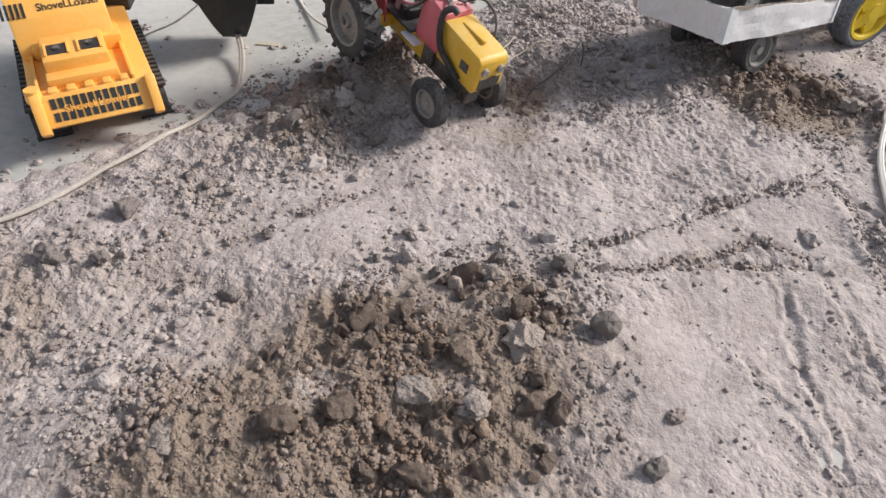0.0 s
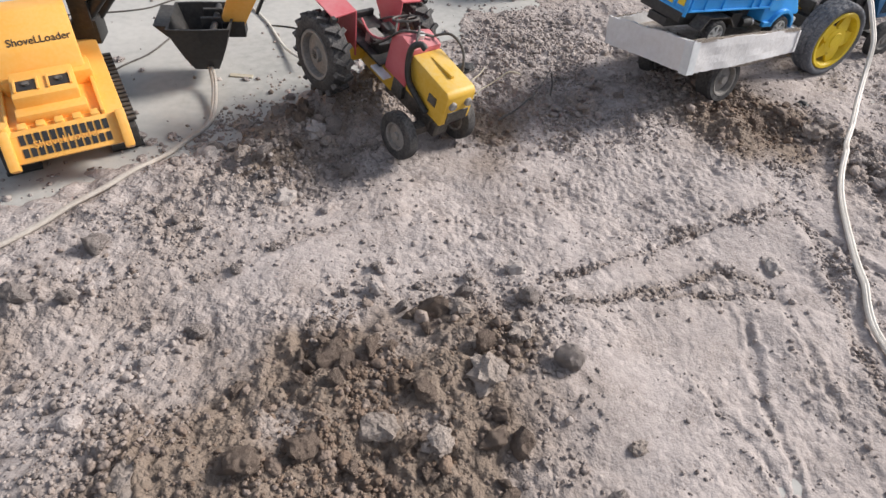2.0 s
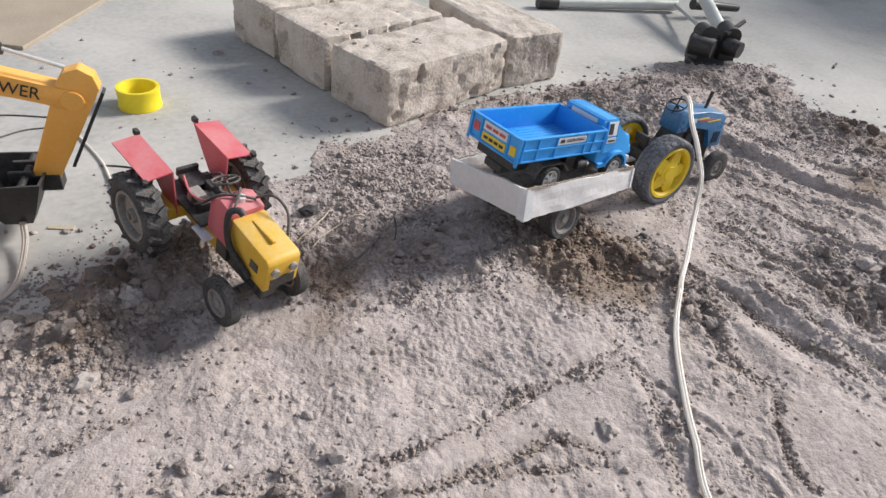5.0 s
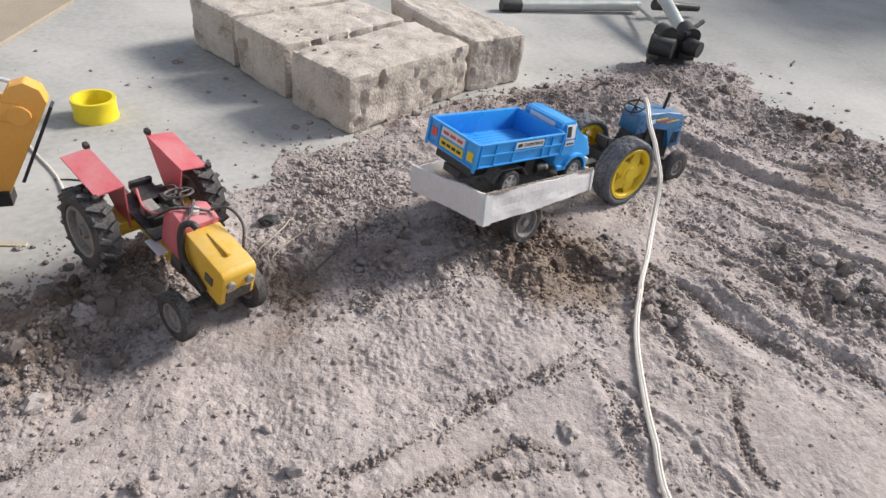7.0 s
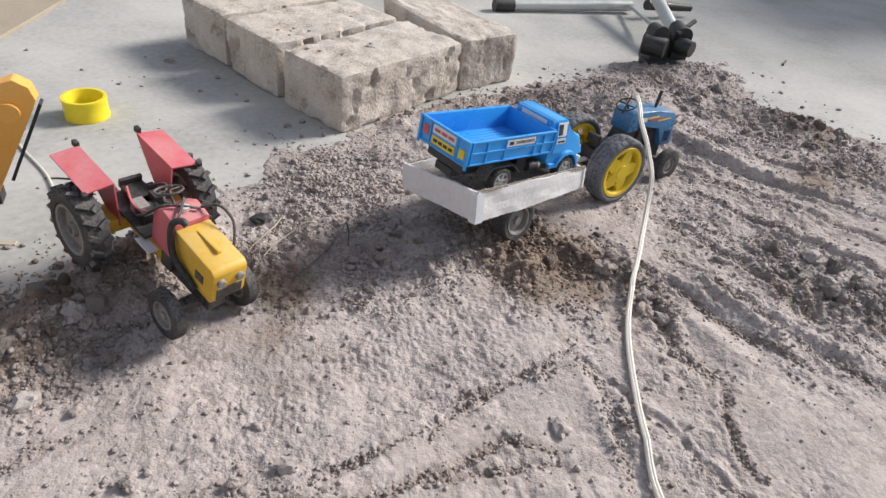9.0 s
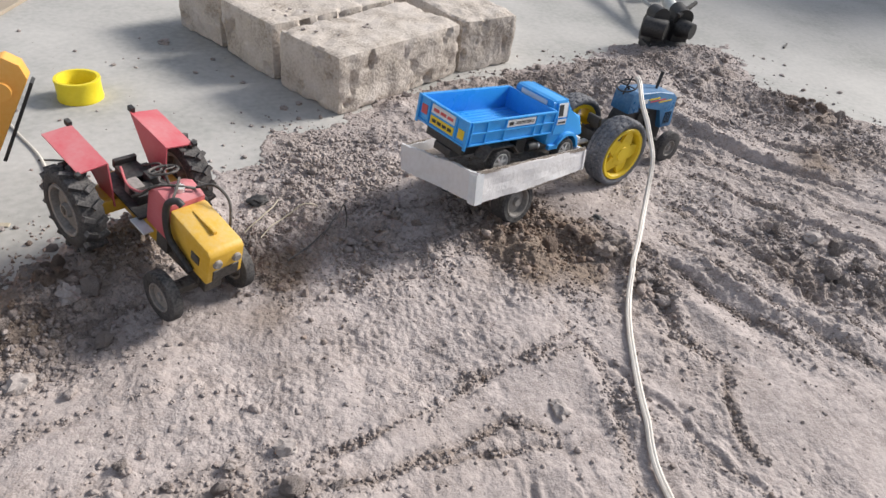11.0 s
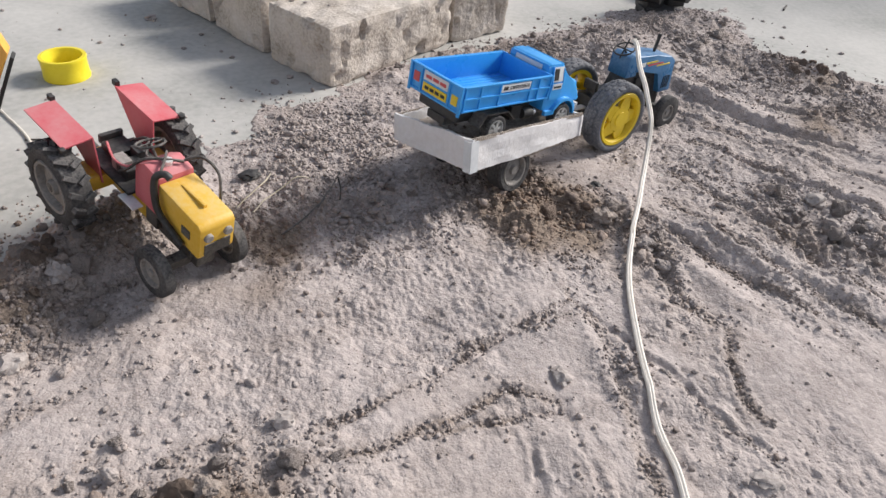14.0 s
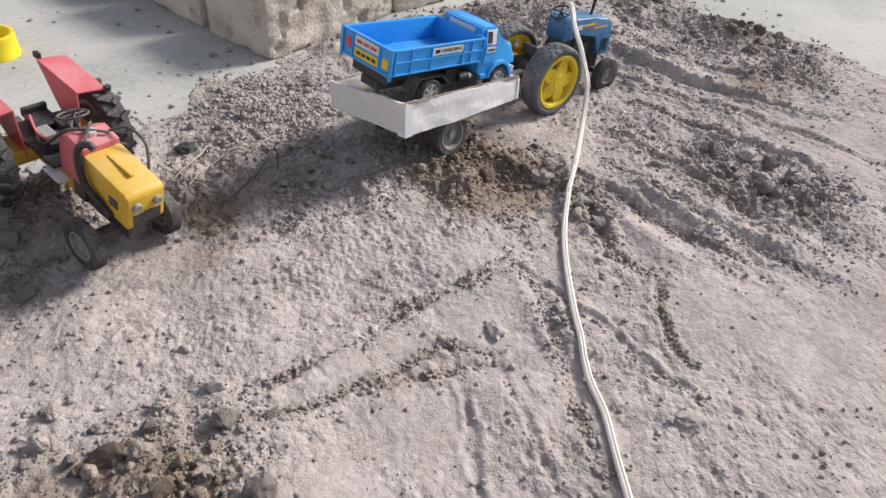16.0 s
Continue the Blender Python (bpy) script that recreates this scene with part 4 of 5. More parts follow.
def wall_strip(p, q, h0, h1, low, thick, seed):
    """A cut cardboard side from p to q, with a ragged top edge and hem."""
    bm = bmesh.new()
    rng = random.Random(seed)
    p, q = Vector(p), Vector(q)
    n = Vector((-(q - p).y, (q - p).x, 0)).normalized() * thick
    rows = []
    for i in range(61):
        t = i / 60
        at = p.lerp(q, t)
        top = h0 + (h1 - h0) * t + rng.uniform(-0.0005, 0.0006) + 0.0006 * math.sin(t * 17 + seed)
        foot = low + rng.uniform(-0.0004, 0.0004) + 0.0005 * math.sin(t * 11 + seed)
        bend = n.normalized() * 0.0012 * math.sin(t * 7 + seed)
        side = n.normalized()
        dents = [side * 0.0011 * noise.noise(Vector((at.x * 45 + seed * 9, at.y * 45, k * 0.9))) for k in range(5)]
        outer = [bm.verts.new(at + bend + dents[k] + Vector((0, 0, foot + (top - foot) * k / 4))) for k in range(5)]
        inner = [bm.verts.new(at + bend + dents[k] + n + Vector((0, 0, foot + (top - foot) * k / 4 + (rng.uniform(-0.0005, 0.0005) if k == 4 else 0)))) for k in range(4, -1, -1)]
        rows.append(outer + inner)
    for a, b in zip(rows, rows[1:]):
        for k in range(10):
            bm.faces.new((a[k], b[k], b[(k + 1) % 10], a[(k + 1) % 10]))
    bm.faces.new(rows[0])
    bm.faces.new(rows[-1][::-1])
    return bm


TL, TW = 0.0835, 0.0560
part("side", wall_strip((-TL, -TW, 0), (TL, -TW, 0), 0.0320, 0.0245, 0, 0.0030, 1), CARD, trailer)
part("side", wall_strip((TL, TW, 0), (-TL, TW, 0), 0.0250, 0.0270, 0, 0.0030, 2), CARD, trailer)
part("tailboard", wall_strip((-TL - 0.0005, TW, 0), (-TL - 0.0005, -TW, 0), 0.0285, 0.0320, 0.001, 0.0030, 3), CARD, trailer)
part("headboard", wall_strip((TL, -TW, 0), (TL, TW, 0), 0.0235, 0.0240, 0.001, 0.0030, 4), CARD, trailer)
part("deck", boxes((-TL + 0.003, TL - 0.003, -TW + 0.003, TW - 0.003, 0.013, 0.0165), bevel=0.0003), DECK, trailer, "cardboard deck brown with dirt")
rng = random.Random(5)
for y in (-TW, TW - 0.003):
    bm = bmesh.new()
    for i in range(64):
        x = -TL + 2 * TL * (i + 0.5) / 64
        top = 0.0320 + (0.0245 - 0.0320) * (i / 63) if y < 0 else 0.0262
        box(bm, x - 0.0008, x + 0.0008, y + 0.0004, y + 0.0028, top - 0.002, top + 0.0009 + rng.uniform(0, 0.0009))
    part("flute", bm, CARD_EDGE, trailer, "torn corrugated edge of the card")
part("flap", wall_strip((-0.014, -TW + 0.002, 0), (0.052, -TW + 0.002, 0), 0.0015, 0.0015, -0.0035, 0.003, 8), CARD_EDGE, trailer, "torn card flap under the side")
part("tape", boxes((-TL - 0.0042, -TL + 0.006, -TW - 0.0016, -TW - 0.0010, 0.001, 0.0315), (-TL - 0.0042, -TL - 0.0037, -TW - 0.0016, -TW + 0.008, 0.001, 0.0312)), WHITE, trailer, "clear tape round the corner")
part("tongue", boxes((TL, TL + 0.030, -0.006, 0.006, 0.004, 0.007), (TL + 0.022, TL + 0.040, -0.003, 0.003, 0.006, 0.009), bevel=0.0005), CARD_EDGE, trailer, "torn card tongue")
part("axle", rod((-0.012, -0.046, -0.018), (-0.012, 0.046, -0.018), 0.003), DARK, trailer)
part("bearer", boxes((-0.024, 0.000, -0.042, 0.042, -0.016, 0.013), bevel=0.001), CARD_EDGE, trailer)
for s in (-1, 1):
    wheel(trailer, (-0.012, s * 0.040, -0.018), 0.0240, 0.019, 0.0165, RUBBER, RIM, 0, (0, 0), 0, s, rim_label="grey plastic cap", tyre_label="smooth black rubber tyre")

bm = bmesh.new()
for k in range(60):
    u, v, r = rng.uniform(-TL + 0.006, -TL + 0.055), rng.uniform(-TW + 0.006, TW - 0.006), rng.uniform(0.0008, 0.0026)
    if k < 24:
        u, v = rng.uniform(-TL + 0.005, TL - 0.01), -TW + rng.uniform(0.005, 0.014)
    bmesh.ops.create_icosphere(bm, subdivisions=1, radius=r, matrix=pose(u, v, 0.0165 + r * 0.4, rng.uniform(0, 90), rng.uniform(0, 90), 0) @ Matrix.Diagonal((1.3, 0.8, 0.7, 1)))
tagged(part("dirt", bm, FRESH, trailer, "crumbs of dark earth strewn on the deck"), kind="stuff")

# ---- blue truck ----
truck = thing("toy_truck", pose(0.320, 0.647, 0.0620, -0.6, 7.2, 28.2), "bright blue plastic toy tipper truck standing on the cardboard trailer", "toy truck")
bed = part("bed", boxes((-0.0885, 0.0285, -0.0325, 0.0325, 0.0375, 0.0395), (0.0268, 0.0288, -0.0345, 0.0345, 0.0375, 0.0620), bevel=0.0004), BLUE, truck, smooth=True)
for k in range(12):
    part("floor_rib", boxes((-0.0880, 0.0265, -0.031 + 0.0056 * k - 0.0005, -0.031 + 0.0056 * k + 0.0005, 0.0395, 0.0400)), BLUE, bed)
for s in (-1, 1):
    y0, y1 = (s * 0.0345, s * 0.0325)
    board = part("side_board", boxes((-0.0905, 0.0288, min(y0, y1), max(y0, y1), 0.0375, 0.0613), bevel=0.0004), BLUE, bed, smooth=True)
    ya, yb = (s * 0.0345, s * 0.0362)
    for z in (0.0378, 0.0490, 0.0600):
        part("rail", boxes((-0.0905, 0.0288, min(ya, yb), max(ya, yb), z, z + 0.0016), bevel=0.0003), BLUE, bed)
    for x in (-0.0895, -0.0700, -0.0450, -0.0020, 0.0100, 0.0270):
        part("post", boxes((x, x + 0.0017, min(ya, yb), max(ya, yb), 0.0378, 0.0613), bevel=0.0003), BLUE, bed)
    plate = part("name_plate", boxes((-0.0430, -0.0030, min(ya, s * 0.0359), max(ya, s * 0.0359), 0.0520, 0.0590)), WHITE, bed, "white sticker with black writing")
    turn = pose(-0.0185, s * 0.0361, 0.0555, 90, 0, 0 if s < 0 else 180)
    writing("writing", "CONSTRUCTION CO", 0.0046, turn, INK, bed, 0.027)
    part("bar", boxes((-0.0405 if s < 0 else -0.0115, -0.0345 if s < 0 else -0.0055, min(ya, s * 0.0361), max(ya, s * 0.0361), 0.0538, 0.0572)), INK, bed)
gate = part("tailgate", boxes((-0.0925, -0.0905, -0.0350, 0.0350, 0.0365, 0.0615), (-0.0942, -0.0925, -0.0362, -0.0330, 0.0340, 0.0620), (-0.0942, -0.0925, 0.0330, 0.0362, 0.0340, 0.0620), (-0.0938, -0.0925, -0.0350, 0.0350, 0.0598, 0.0615), (-0.0938, -0.0925, -0.0350, 0.0350, 0.0365, 0.0385), (-0.0938, -0.0925, -0.0200, -0.0185, 0.0365, 0.0615), (-0.0938, -0.0925, 0.0185, 0.0200, 0.0365, 0.0615), bevel=0.0003), BLUE, truck, smooth=True)
part("sticker", boxes((-0.0931, -0.0925, -0.0165, 0.0165, 0.0505, 0.0590)), WHITE, gate, "white sticker with red lettering bars")
for k in range(3):
    part("bar", boxes((-0.0934, -0.0931, -0.0140 + 0.0098 * k, -0.0060 + 0.0098 * k, 0.0530, 0.0560)), PINK, gate)
part("sticker", boxes((-0.0931, -0.0925, -0.0165, 0.0165, 0.0400, 0.0480)), GOLD, gate, "yellow number sticker with dark bars")
for k in range(4):
    part("bar", boxes((-0.0934, -0.0931, -0.0140 + 0.0073 * k, -0.0085 + 0.0073 * k, 0.0425, 0.0455)), INK, gate)
part("sticker", boxes((-0.0931, -0.0925, 0.0225, 0.0305, 0.0450, 0.0540)), PINK, gate, "small red sticker")
part("sticker", boxes((-0.0931, -0.0925, -0.0305, -0.0225, 0.0420, 0.0510)), GOLD, gate, "small yellow sticker")
bm = prism([(0.0310, 0.0240), (0.0310, 0.0680), (0.0335, 0.0715), (0.0500, 0.0715), (0.0545, 0.0690), (0.0620, 0.0530), (0.0840, 0.0480), (0.0885, 0.0440), (0.0900, 0.0270), (0.0785, 0.0265), (0.0745, 0.0305), (0.0630, 0.0320), (0.0530, 0.0290), (0.0500, 0.0215), (0.0330, 0.0210)], -0.0310, 0.0310, 0.0030)
for v in bm.verts:
    v.co.y *= 1 - 0.16 * max(0, min(1, (v.co.z - 0.048) / 0.024)) - 0.20 * max(0, min(1, (v.co.x - 0.060) / 0.030)) * (v.co.z > 0.03)
    if v.co.z > 0.069:
        v.co.z -= 4.0 * v.co.y ** 2
cab = part("cab", bm, BLUE, truck, smooth=True)
part("rear_window", boxes((0.0300, 0.0311, -0.018, 0.018, 0.0575, 0.0660), bevel=0.0004), WHITE, cab, "pale rear window sticker")
sheet("windscreen", [(0.0562, -0.026, 0.0672), (0.0562, 0.026, 0.0672), (0.0622, 0.026, 0.0545), (0.0622, -0.026, 0.0545)], 0.0006, INK, cab, "dark windscreen")
for s in (-1, 1):
    y0, y1 = s * 0.0311, s * 0.0317
    door = part("door", boxes((0.0365, 0.0545, min(y0, y1), max(y0, y1), 0.0330, 0.0500), bevel=0.0002), BLUE, cab)
    lean = pose(0, s * 0.0296, 0.0585, s * 11.5, 0, 0)
    window = part("window", moved(boxes((0.0375, 0.0535, -0.0004, 0.0004, -0.0070, 0.0075), bevel=0.0002), lean), WHITE, door, "pale printed window sticker")
    part("quarter_light", moved(boxes((0.0390, 0.0455, -0.0008, 0.0008, -0.0055, 0.0060)), lean), INK, door)
    part("pillar", moved(boxes((0.0362, 0.0376, -0.0010, 0.0010, -0.0085, 0.0085), (0.0530, 0.0544, -0.0010, 0.0010, -0.0085, 0.0060), bevel=0.0003), lean), BLUE, door)
    part("sign", boxes((0.0385, 0.0525, min(y1, s * 0.0320), max(y1, s * 0.0320), 0.0440, 0.0500)), WHITE, door, "white door sticker")
    part("bar", boxes((0.0400, 0.0510, min(y1, s * 0.0322), max(y1, s * 0.0322), 0.0455, 0.0475)), INK, door)
    ya, yb = s * 0.0250, s * 0.0350
    arch = [(0.0628 + r * math.cos(a), 0.0140 + r * math.sin(a)) for r, span in ((0.0200, range(0, 13)), (0.0172, range(12, -1, -1))) for a in (math.pi * k / 12 * 0.86 + 0.05 for k in span)]
    part("wheel_arch", prism(arch, min(ya, yb), max(ya, yb), 0.0004), BLUE, cab, smooth=True)
    part("headlight", moved(lathe([(0.0001, 0.0018), (0.003, 0.0018), (0.0036, 0), (0.0001, -0.001)], 18, closed=False), pose(0.0895, s * 0.024, 0.0330, 0, 0, -90)), CHROME, cab, "small chrome headlight", smooth=True)
    part("step", boxes((0.0340, 0.0490, min(s * 0.030, s * 0.034), max(s * 0.030, s * 0.034), 0.0170, 0.0220), bevel=0.0006), BLUE, cab)
part("bumper", boxes((0.0880, 0.0925, -0.0300, 0.0300, 0.0170, 0.0235), bevel=0.001), CHROME, truck, "dull chrome bumper", smooth=True)
part("grille", boxes((0.0893, 0.0906, -0.0170, 0.0170, 0.0270, 0.0400), bevel=0.0004), DARK, cab)
part("chassis", boxes((-0.0860, 0.0860, -0.0120, 0.0120, 0.0150, 0.0230), (-0.0800, 0.0270, -0.0170, 0.0170, 0.0230, 0.0375), (-0.0860, -0.0820, -0.0260, 0.0260, 0.0240, 0.0340), (-0.0100, 0.0050, -0.0260, 0.0260, 0.0150, 0.0300), bevel=0.001), BLACK, truck, "black underframe")
for s in (-1, 1):
    part("tank", rod((0.008, s * 0.0245, 0.0200), (0.022, s * 0.0245, 0.0200), 0.0050), BLACK, truck, smooth=True)
    part("cap", rod((0.0225, s * 0.0250, 0.0200), (0.0260, s * 0.0250, 0.0200), 0.0035), CHROME, truck, smooth=True)
    guard = [(-0.0600, 0.0180), (-0.0520, 0.0300), (-0.0220, 0.0300), (-0.0100, 0.0200), (-0.0112, 0.0190), (-0.0226, 0.0287), (-0.0514, 0.0287), (-0.0590, 0.0172)]
    part("mudguard", prism(guard, min(s * 0.018, s * 0.0335), max(s * 0.018, s * 0.0335)), DARK, truck, "dark metal mudguard")
    for x in (-0.0360, 0.0630):
        wheel(truck, (x, s * 0.0295, 0.0130), 0.0138, 0.0100, 0.0098, RUBBER, CHROME, 0, (0, 0), 6, s, 0.3, 0.16, "dull chrome spoked rim", 0.5, tread=(22, 2, 0.0005))
for x in (-0.036, 0.063):
    part("axle", rod((x, -0.026, 0.0125), (x, 0.026, 0.0125), 0.0018), DARK, truck)

# ---- digger ----
digger = thing("toy_digger", pose(-0.302, 0.530, FLOOR, 0, 0, 118.2), "orange plastic toy digger with black bucket on the concrete floor", "toy digger")
DW, DL, DF, DH = 0.0470, 0.0767, 0.0760, 0.0474
for s in (-1, 1):
    ya, yb = s * 0.028, s * 0.0535
    loop = [(-0.064, 0.012), (-0.058, 0.003), (-0.050, 0), (0.068, 0), (0.080, 0.004), (0.086, 0.014), (0.080, 0.024), (0.068, 0.028), (-0.050, 0.028), (-0.060, 0.024)]
    track = part("track", prism(loop, min(ya, yb), max(ya, yb), 0.001), BLACK, digger, "black rubber crawler track")
    for k in range(17):
        x = -0.056 + 0.0078 * k
        for z in (-0.0004, 0.0275):
            part("tread", boxes((x, x + 0.0046, min(ya, s * 0.0555), max(ya, s * 0.0555), z, z + 0.0030), bevel=0.0008), BLACK, track)
body = part("body", boxes((-DL, DF, -DW, DW, 0.030, DH), (-DL + 0.008, DF - 0.02, -DW + 0.010, DW - 0.010, 0.022, 0.032), bevel=0.0022), ORANGE, digger, smooth=True)
part("engine_cover", boxes((-0.051, -0.006, -0.0195, 0.0295, DH - 0.001, 0.0655), (-0.063, -0.048, -0.0225, 0.0310, DH - 0.001, 0.0560), (-0.012, 0.012, -0.034, 0.036, DH - 0.001, 0.0600), bevel=0.0022), ORANGE, body, smooth=True)
for y in (-0.0075, 0.0175):
    part("air_intake", boxes((-0.041, -0.024, y - 0.0075, y + 0.0075, 0.0648, 0.0660), bevel=0.0003), INK, body, "dark square intake")
    part("knob", rod((-0.032, y, 0.0655), (-0.032, y, 0.0675), 0.003), DARK, body)
    part("intake_lip", boxes((-0.043, -0.022, y - 0.0095, y - 0.0075, 0.0650, 0.0672), (-0.043, -0.022, y + 0.0075, y + 0.0095, 0.0650, 0.0672), bevel=0.0004), ORANGE, body)
for k in range(5):
    y = -0.025 + 0.0135 * k
    part("stud", boxes((-0.073, -0.064, y - 0.0035, y + 0.0035, DH - 0.001, 0.0515), bevel=0.0015), ORANGE, body, smooth=True)
part("rib", boxes((-0.072, 0.030, -0.0330, -0.0300, DH - 0.001, 0.0530), bevel=0.001), ORANGE, body, smooth=True)
part("rib", boxes((-0.072, 0.000, 0.0380, 0.0405, DH - 0.001, 0.0515), bevel=0.001), ORANGE, body, smooth=True)
# the rear grille, a slotted sloping plate between two cheeks
slope = pose(-0.079, 0, 0.038, 0, -52, 0)
rear = part("rear_plate", moved(boxes((-0.013, 0.013, -0.041, 0.041, -0.003, 0.003), bevel=0.0012), slope), ORANGE, digger, smooth=True)
for k in range(12):
    y = -0.0300 + 0.0056 * k
    for x0, x1 in ((-0.009, -0.002), (0.001, 0.009)):
        part("slot", moved(boxes((x0, x1, y - 0.0020, y + 0.0020, 0.0028, 0.0036)), slope), INK, rear)
for s in (-1, 1):
    part("cheek", moved(boxes((-0.018, 0.014, s * 0.043 - 0.004, s * 0.043 + 0.004, -0.006, 0.008), bevel=0.002), slope), ORANGE, rear, smooth=True)
part("lug", rod((-0.071, 0.043, 0.046), (-0.071, 0.043, 0.056), 0.0065, 0.0055), ORANGE, rear, smooth=True)
writing("writing", "ShoveLLoader", 0.0085, slope @ pose(-0.0005, 0, 0.0037, 0, 0, -90), ORANGE, rear, 0.050)
cabin = part("cabin", prism([(0.004, 0.045), (0.004, 0.056), (0.018, 0.078), (0.052, 0.098), (0.074, 0.098), (0.078, 0.045)], -0.026, 0.050, 0.003), ORANGE, digger, smooth=True)
panel = pose(0.0345, 0.012, 0.0878, 0, -30.5, 0)
writing("writing", "ShoveLLoader", 0.0105, panel @ pose(-0.0125, -0.010, 0.0003, 0, 0, -90), INK, cabin, 0.050)
for k in range(5):
    part("stripe", moved(boxes((-0.020, -0.006, 0.024 + 0.004 * k, 0.0262 + 0.004 * k, -0.0002, 0.0006)), panel), INK, cabin)
cabin.location = (-0.011, -0.004, 0)
part("window", moved(boxes((-0.012, 0.012, -0.0385, -0.0378, -0.022, -0.006)), pose(0.05, 0.012, 0.0888, 0, 0, 0)), INK, cabin, "dark cab window")

# the digger's arm swings on a black bracket
arm_pose = digger.matrix_world.inverted() @ pose(-0.300, 0.626, 0, 0, 0, 6.5) @ Matrix.Diagonal((1.08, 1, 1, 1))


def arm(bm):
    return moved(bm, arm_pose)


bracket = part("swing_bracket", arm(boxes((-0.013, 0.009, -0.013, 0.013, 0.036, 0.060), (-0.010, 0.006, -0.014, -0.010, 0.052, 0.092), (-0.010, 0.006, 0.010, 0.014, 0.052, 0.092), bevel=0.0015)), BLACK, digger, "black swing bracket", smooth=True)
boom_line = [(-0.012, 0.078), (-0.006, 0.073), (0.006, 0.078), (0.040, 0.116), (0.066, 0.137), (0.082, 0.142), (0.114, 0.134), (0.156, 0.121), (0.166, 0.126), (0.166, 0.135), (0.158, 0.139), (0.120, 0.151), (0.084, 0.163), (0.060, 0.160), (0.030, 0.145), (-0.006, 0.100)]
boom = part("boom", arm(prism(boom_line, -0.0095, 0.0095, 0.0018)), ORANGE, digger, smooth=True)
for u, z, r in ((0.160, 0.130, 0.0085), (0.000, 0.087, 0.010), (0.074, 0.150, 0.006)):
    part("pivot", arm(rod((u, -0.0125, z), (u, 0.0125, z), r, seg=20)), ORANGE, boom, smooth=True)
writing("writing", "POWER", 0.0150, arm_pose @ pose(0.116, -0.0101, 0.1420, 90, 16.0, 0), INK, boom, 0.046, "black lettering on the boom")
stick_line = [(0.149, 0.143), (0.156, 0.154), (0.168, 0.158), (0.178, 0.151), (0.181, 0.139), (0.135, 0.050), (0.119, 0.050), (0.116, 0.060), (0.142, 0.124)]
stick = part("stick", arm(prism(stick_line, -0.0080, 0.0080, 0.0018)), ORANGE, digger, smooth=True)
part("stick_trim", arm(prism([(0.1815, 0.136), (0.1835, 0.134), (0.1490, 0.062), (0.1465, 0.063)], -0.0060, 0.0060)), INK, stick, "black strip along the stick")
part("ram", arm(rod((0.000, -0.004, 0.060), (0.040, -0.004, 0.108), 0.0055, seg=14)), BLACK, boom, "black hydraulic cylinder", smooth=True)
part("ram", arm(rod((0.006, 0.008, 0.056), (0.050, 0.008, 0.112), 0.0050, seg=14)), BLACK, boom, "black hydraulic cylinder", smooth=True)
part("piston", arm(rod((0.030, 0.002, 0.092), (0.064, 0.002, 0.136), 0.0022, seg=10)), CHROME, boom, "bright piston rod", smooth=True)
part("ram", arm(rod((0.050, 0, 0.172), (0.118, 0, 0.172), 0.0050, seg=14)), BLACK, boom, "black hydraulic cylinder", smooth=True)
part("piston", arm(rod((0.118, 0, 0.172), (0.158, 0, 0.156), 0.0018, seg=10)), CHROME, boom, "bright piston rod", smooth=True)
part("ram_mount", arm(boxes((0.046, 0.056, -0.006, 0.006, 0.155, 0.176), bevel=0.001)), ORANGE, boom)
part("coupling", arm(boxes((0.110, 0.136, -0.009, 0.009, 0.040, 0.056), (0.098, 0.116, -0.012, -0.008, 0.046, 0.062), (0.098, 0.116, 0.008, 0.012, 0.046, 0.062), bevel=0.001)), BLACK, stick, "black bucket coupling")
bm = bmesh.new()
# bucket: an open scoop, wide mouth up, narrowing to a rounded sole
def scoop(z, grow):
    """One outline of the bucket at that height, grow metres larger."""
    t = (z - 0.008) / 0.051
    half_u, half_v = 0.0095 + 0.018 * t ** 0.8 + grow, 0.015 + 0.017 * t ** 0.7 + grow
    mid = 0.0965 + 0.001 * t
    return [(mid - half_u, half_v), (mid - half_u * 0.2, half_v * 1.04), (mid + half_u, half_v), (mid + half_u * 1.05, -half_v * 0.2), (mid + half_u, -half_v), (mid, -half_v * 1.04), (mid - half_u, -half_v), (mid - half_u * 1.05, 0)]


rings = [[bm.verts.new((u, v, z)) for u, v in scoop(z, g)] for z, g in ((0.008, -0.004), (0.010, 0), (0.024, 0), (0.042, 0), (0.059, 0), (0.059, -0.0022), (0.042, -0.0022), (0.020, -0.0022))]
for a, b in zip(rings, rings[1:]):
    for k in range(8):
        bm.faces.new((a[k], a[(k + 1) % 8], b[(k + 1) % 8], b[k]))
bm.faces.new(rings[0][::-1])
bm.faces.new(rings[-1])
bucket = part("bucket", arm(bm), BLACK, digger, "black plastic bucket, open upwards")
part("spout", arm(prism([(0.0585, 0.0600), (0.0700, 0.0475), (0.0715, 0.0480), (0.0700, 0.0590)], -0.024, 0.024, 0.0006)), BLACK, bucket, "pointed black lip of the bucket")
part("pin", arm(rod((0.110, -0.030, 0.056), (0.110, 0.030, 0.056), 0.003)), BLACK, bucket)


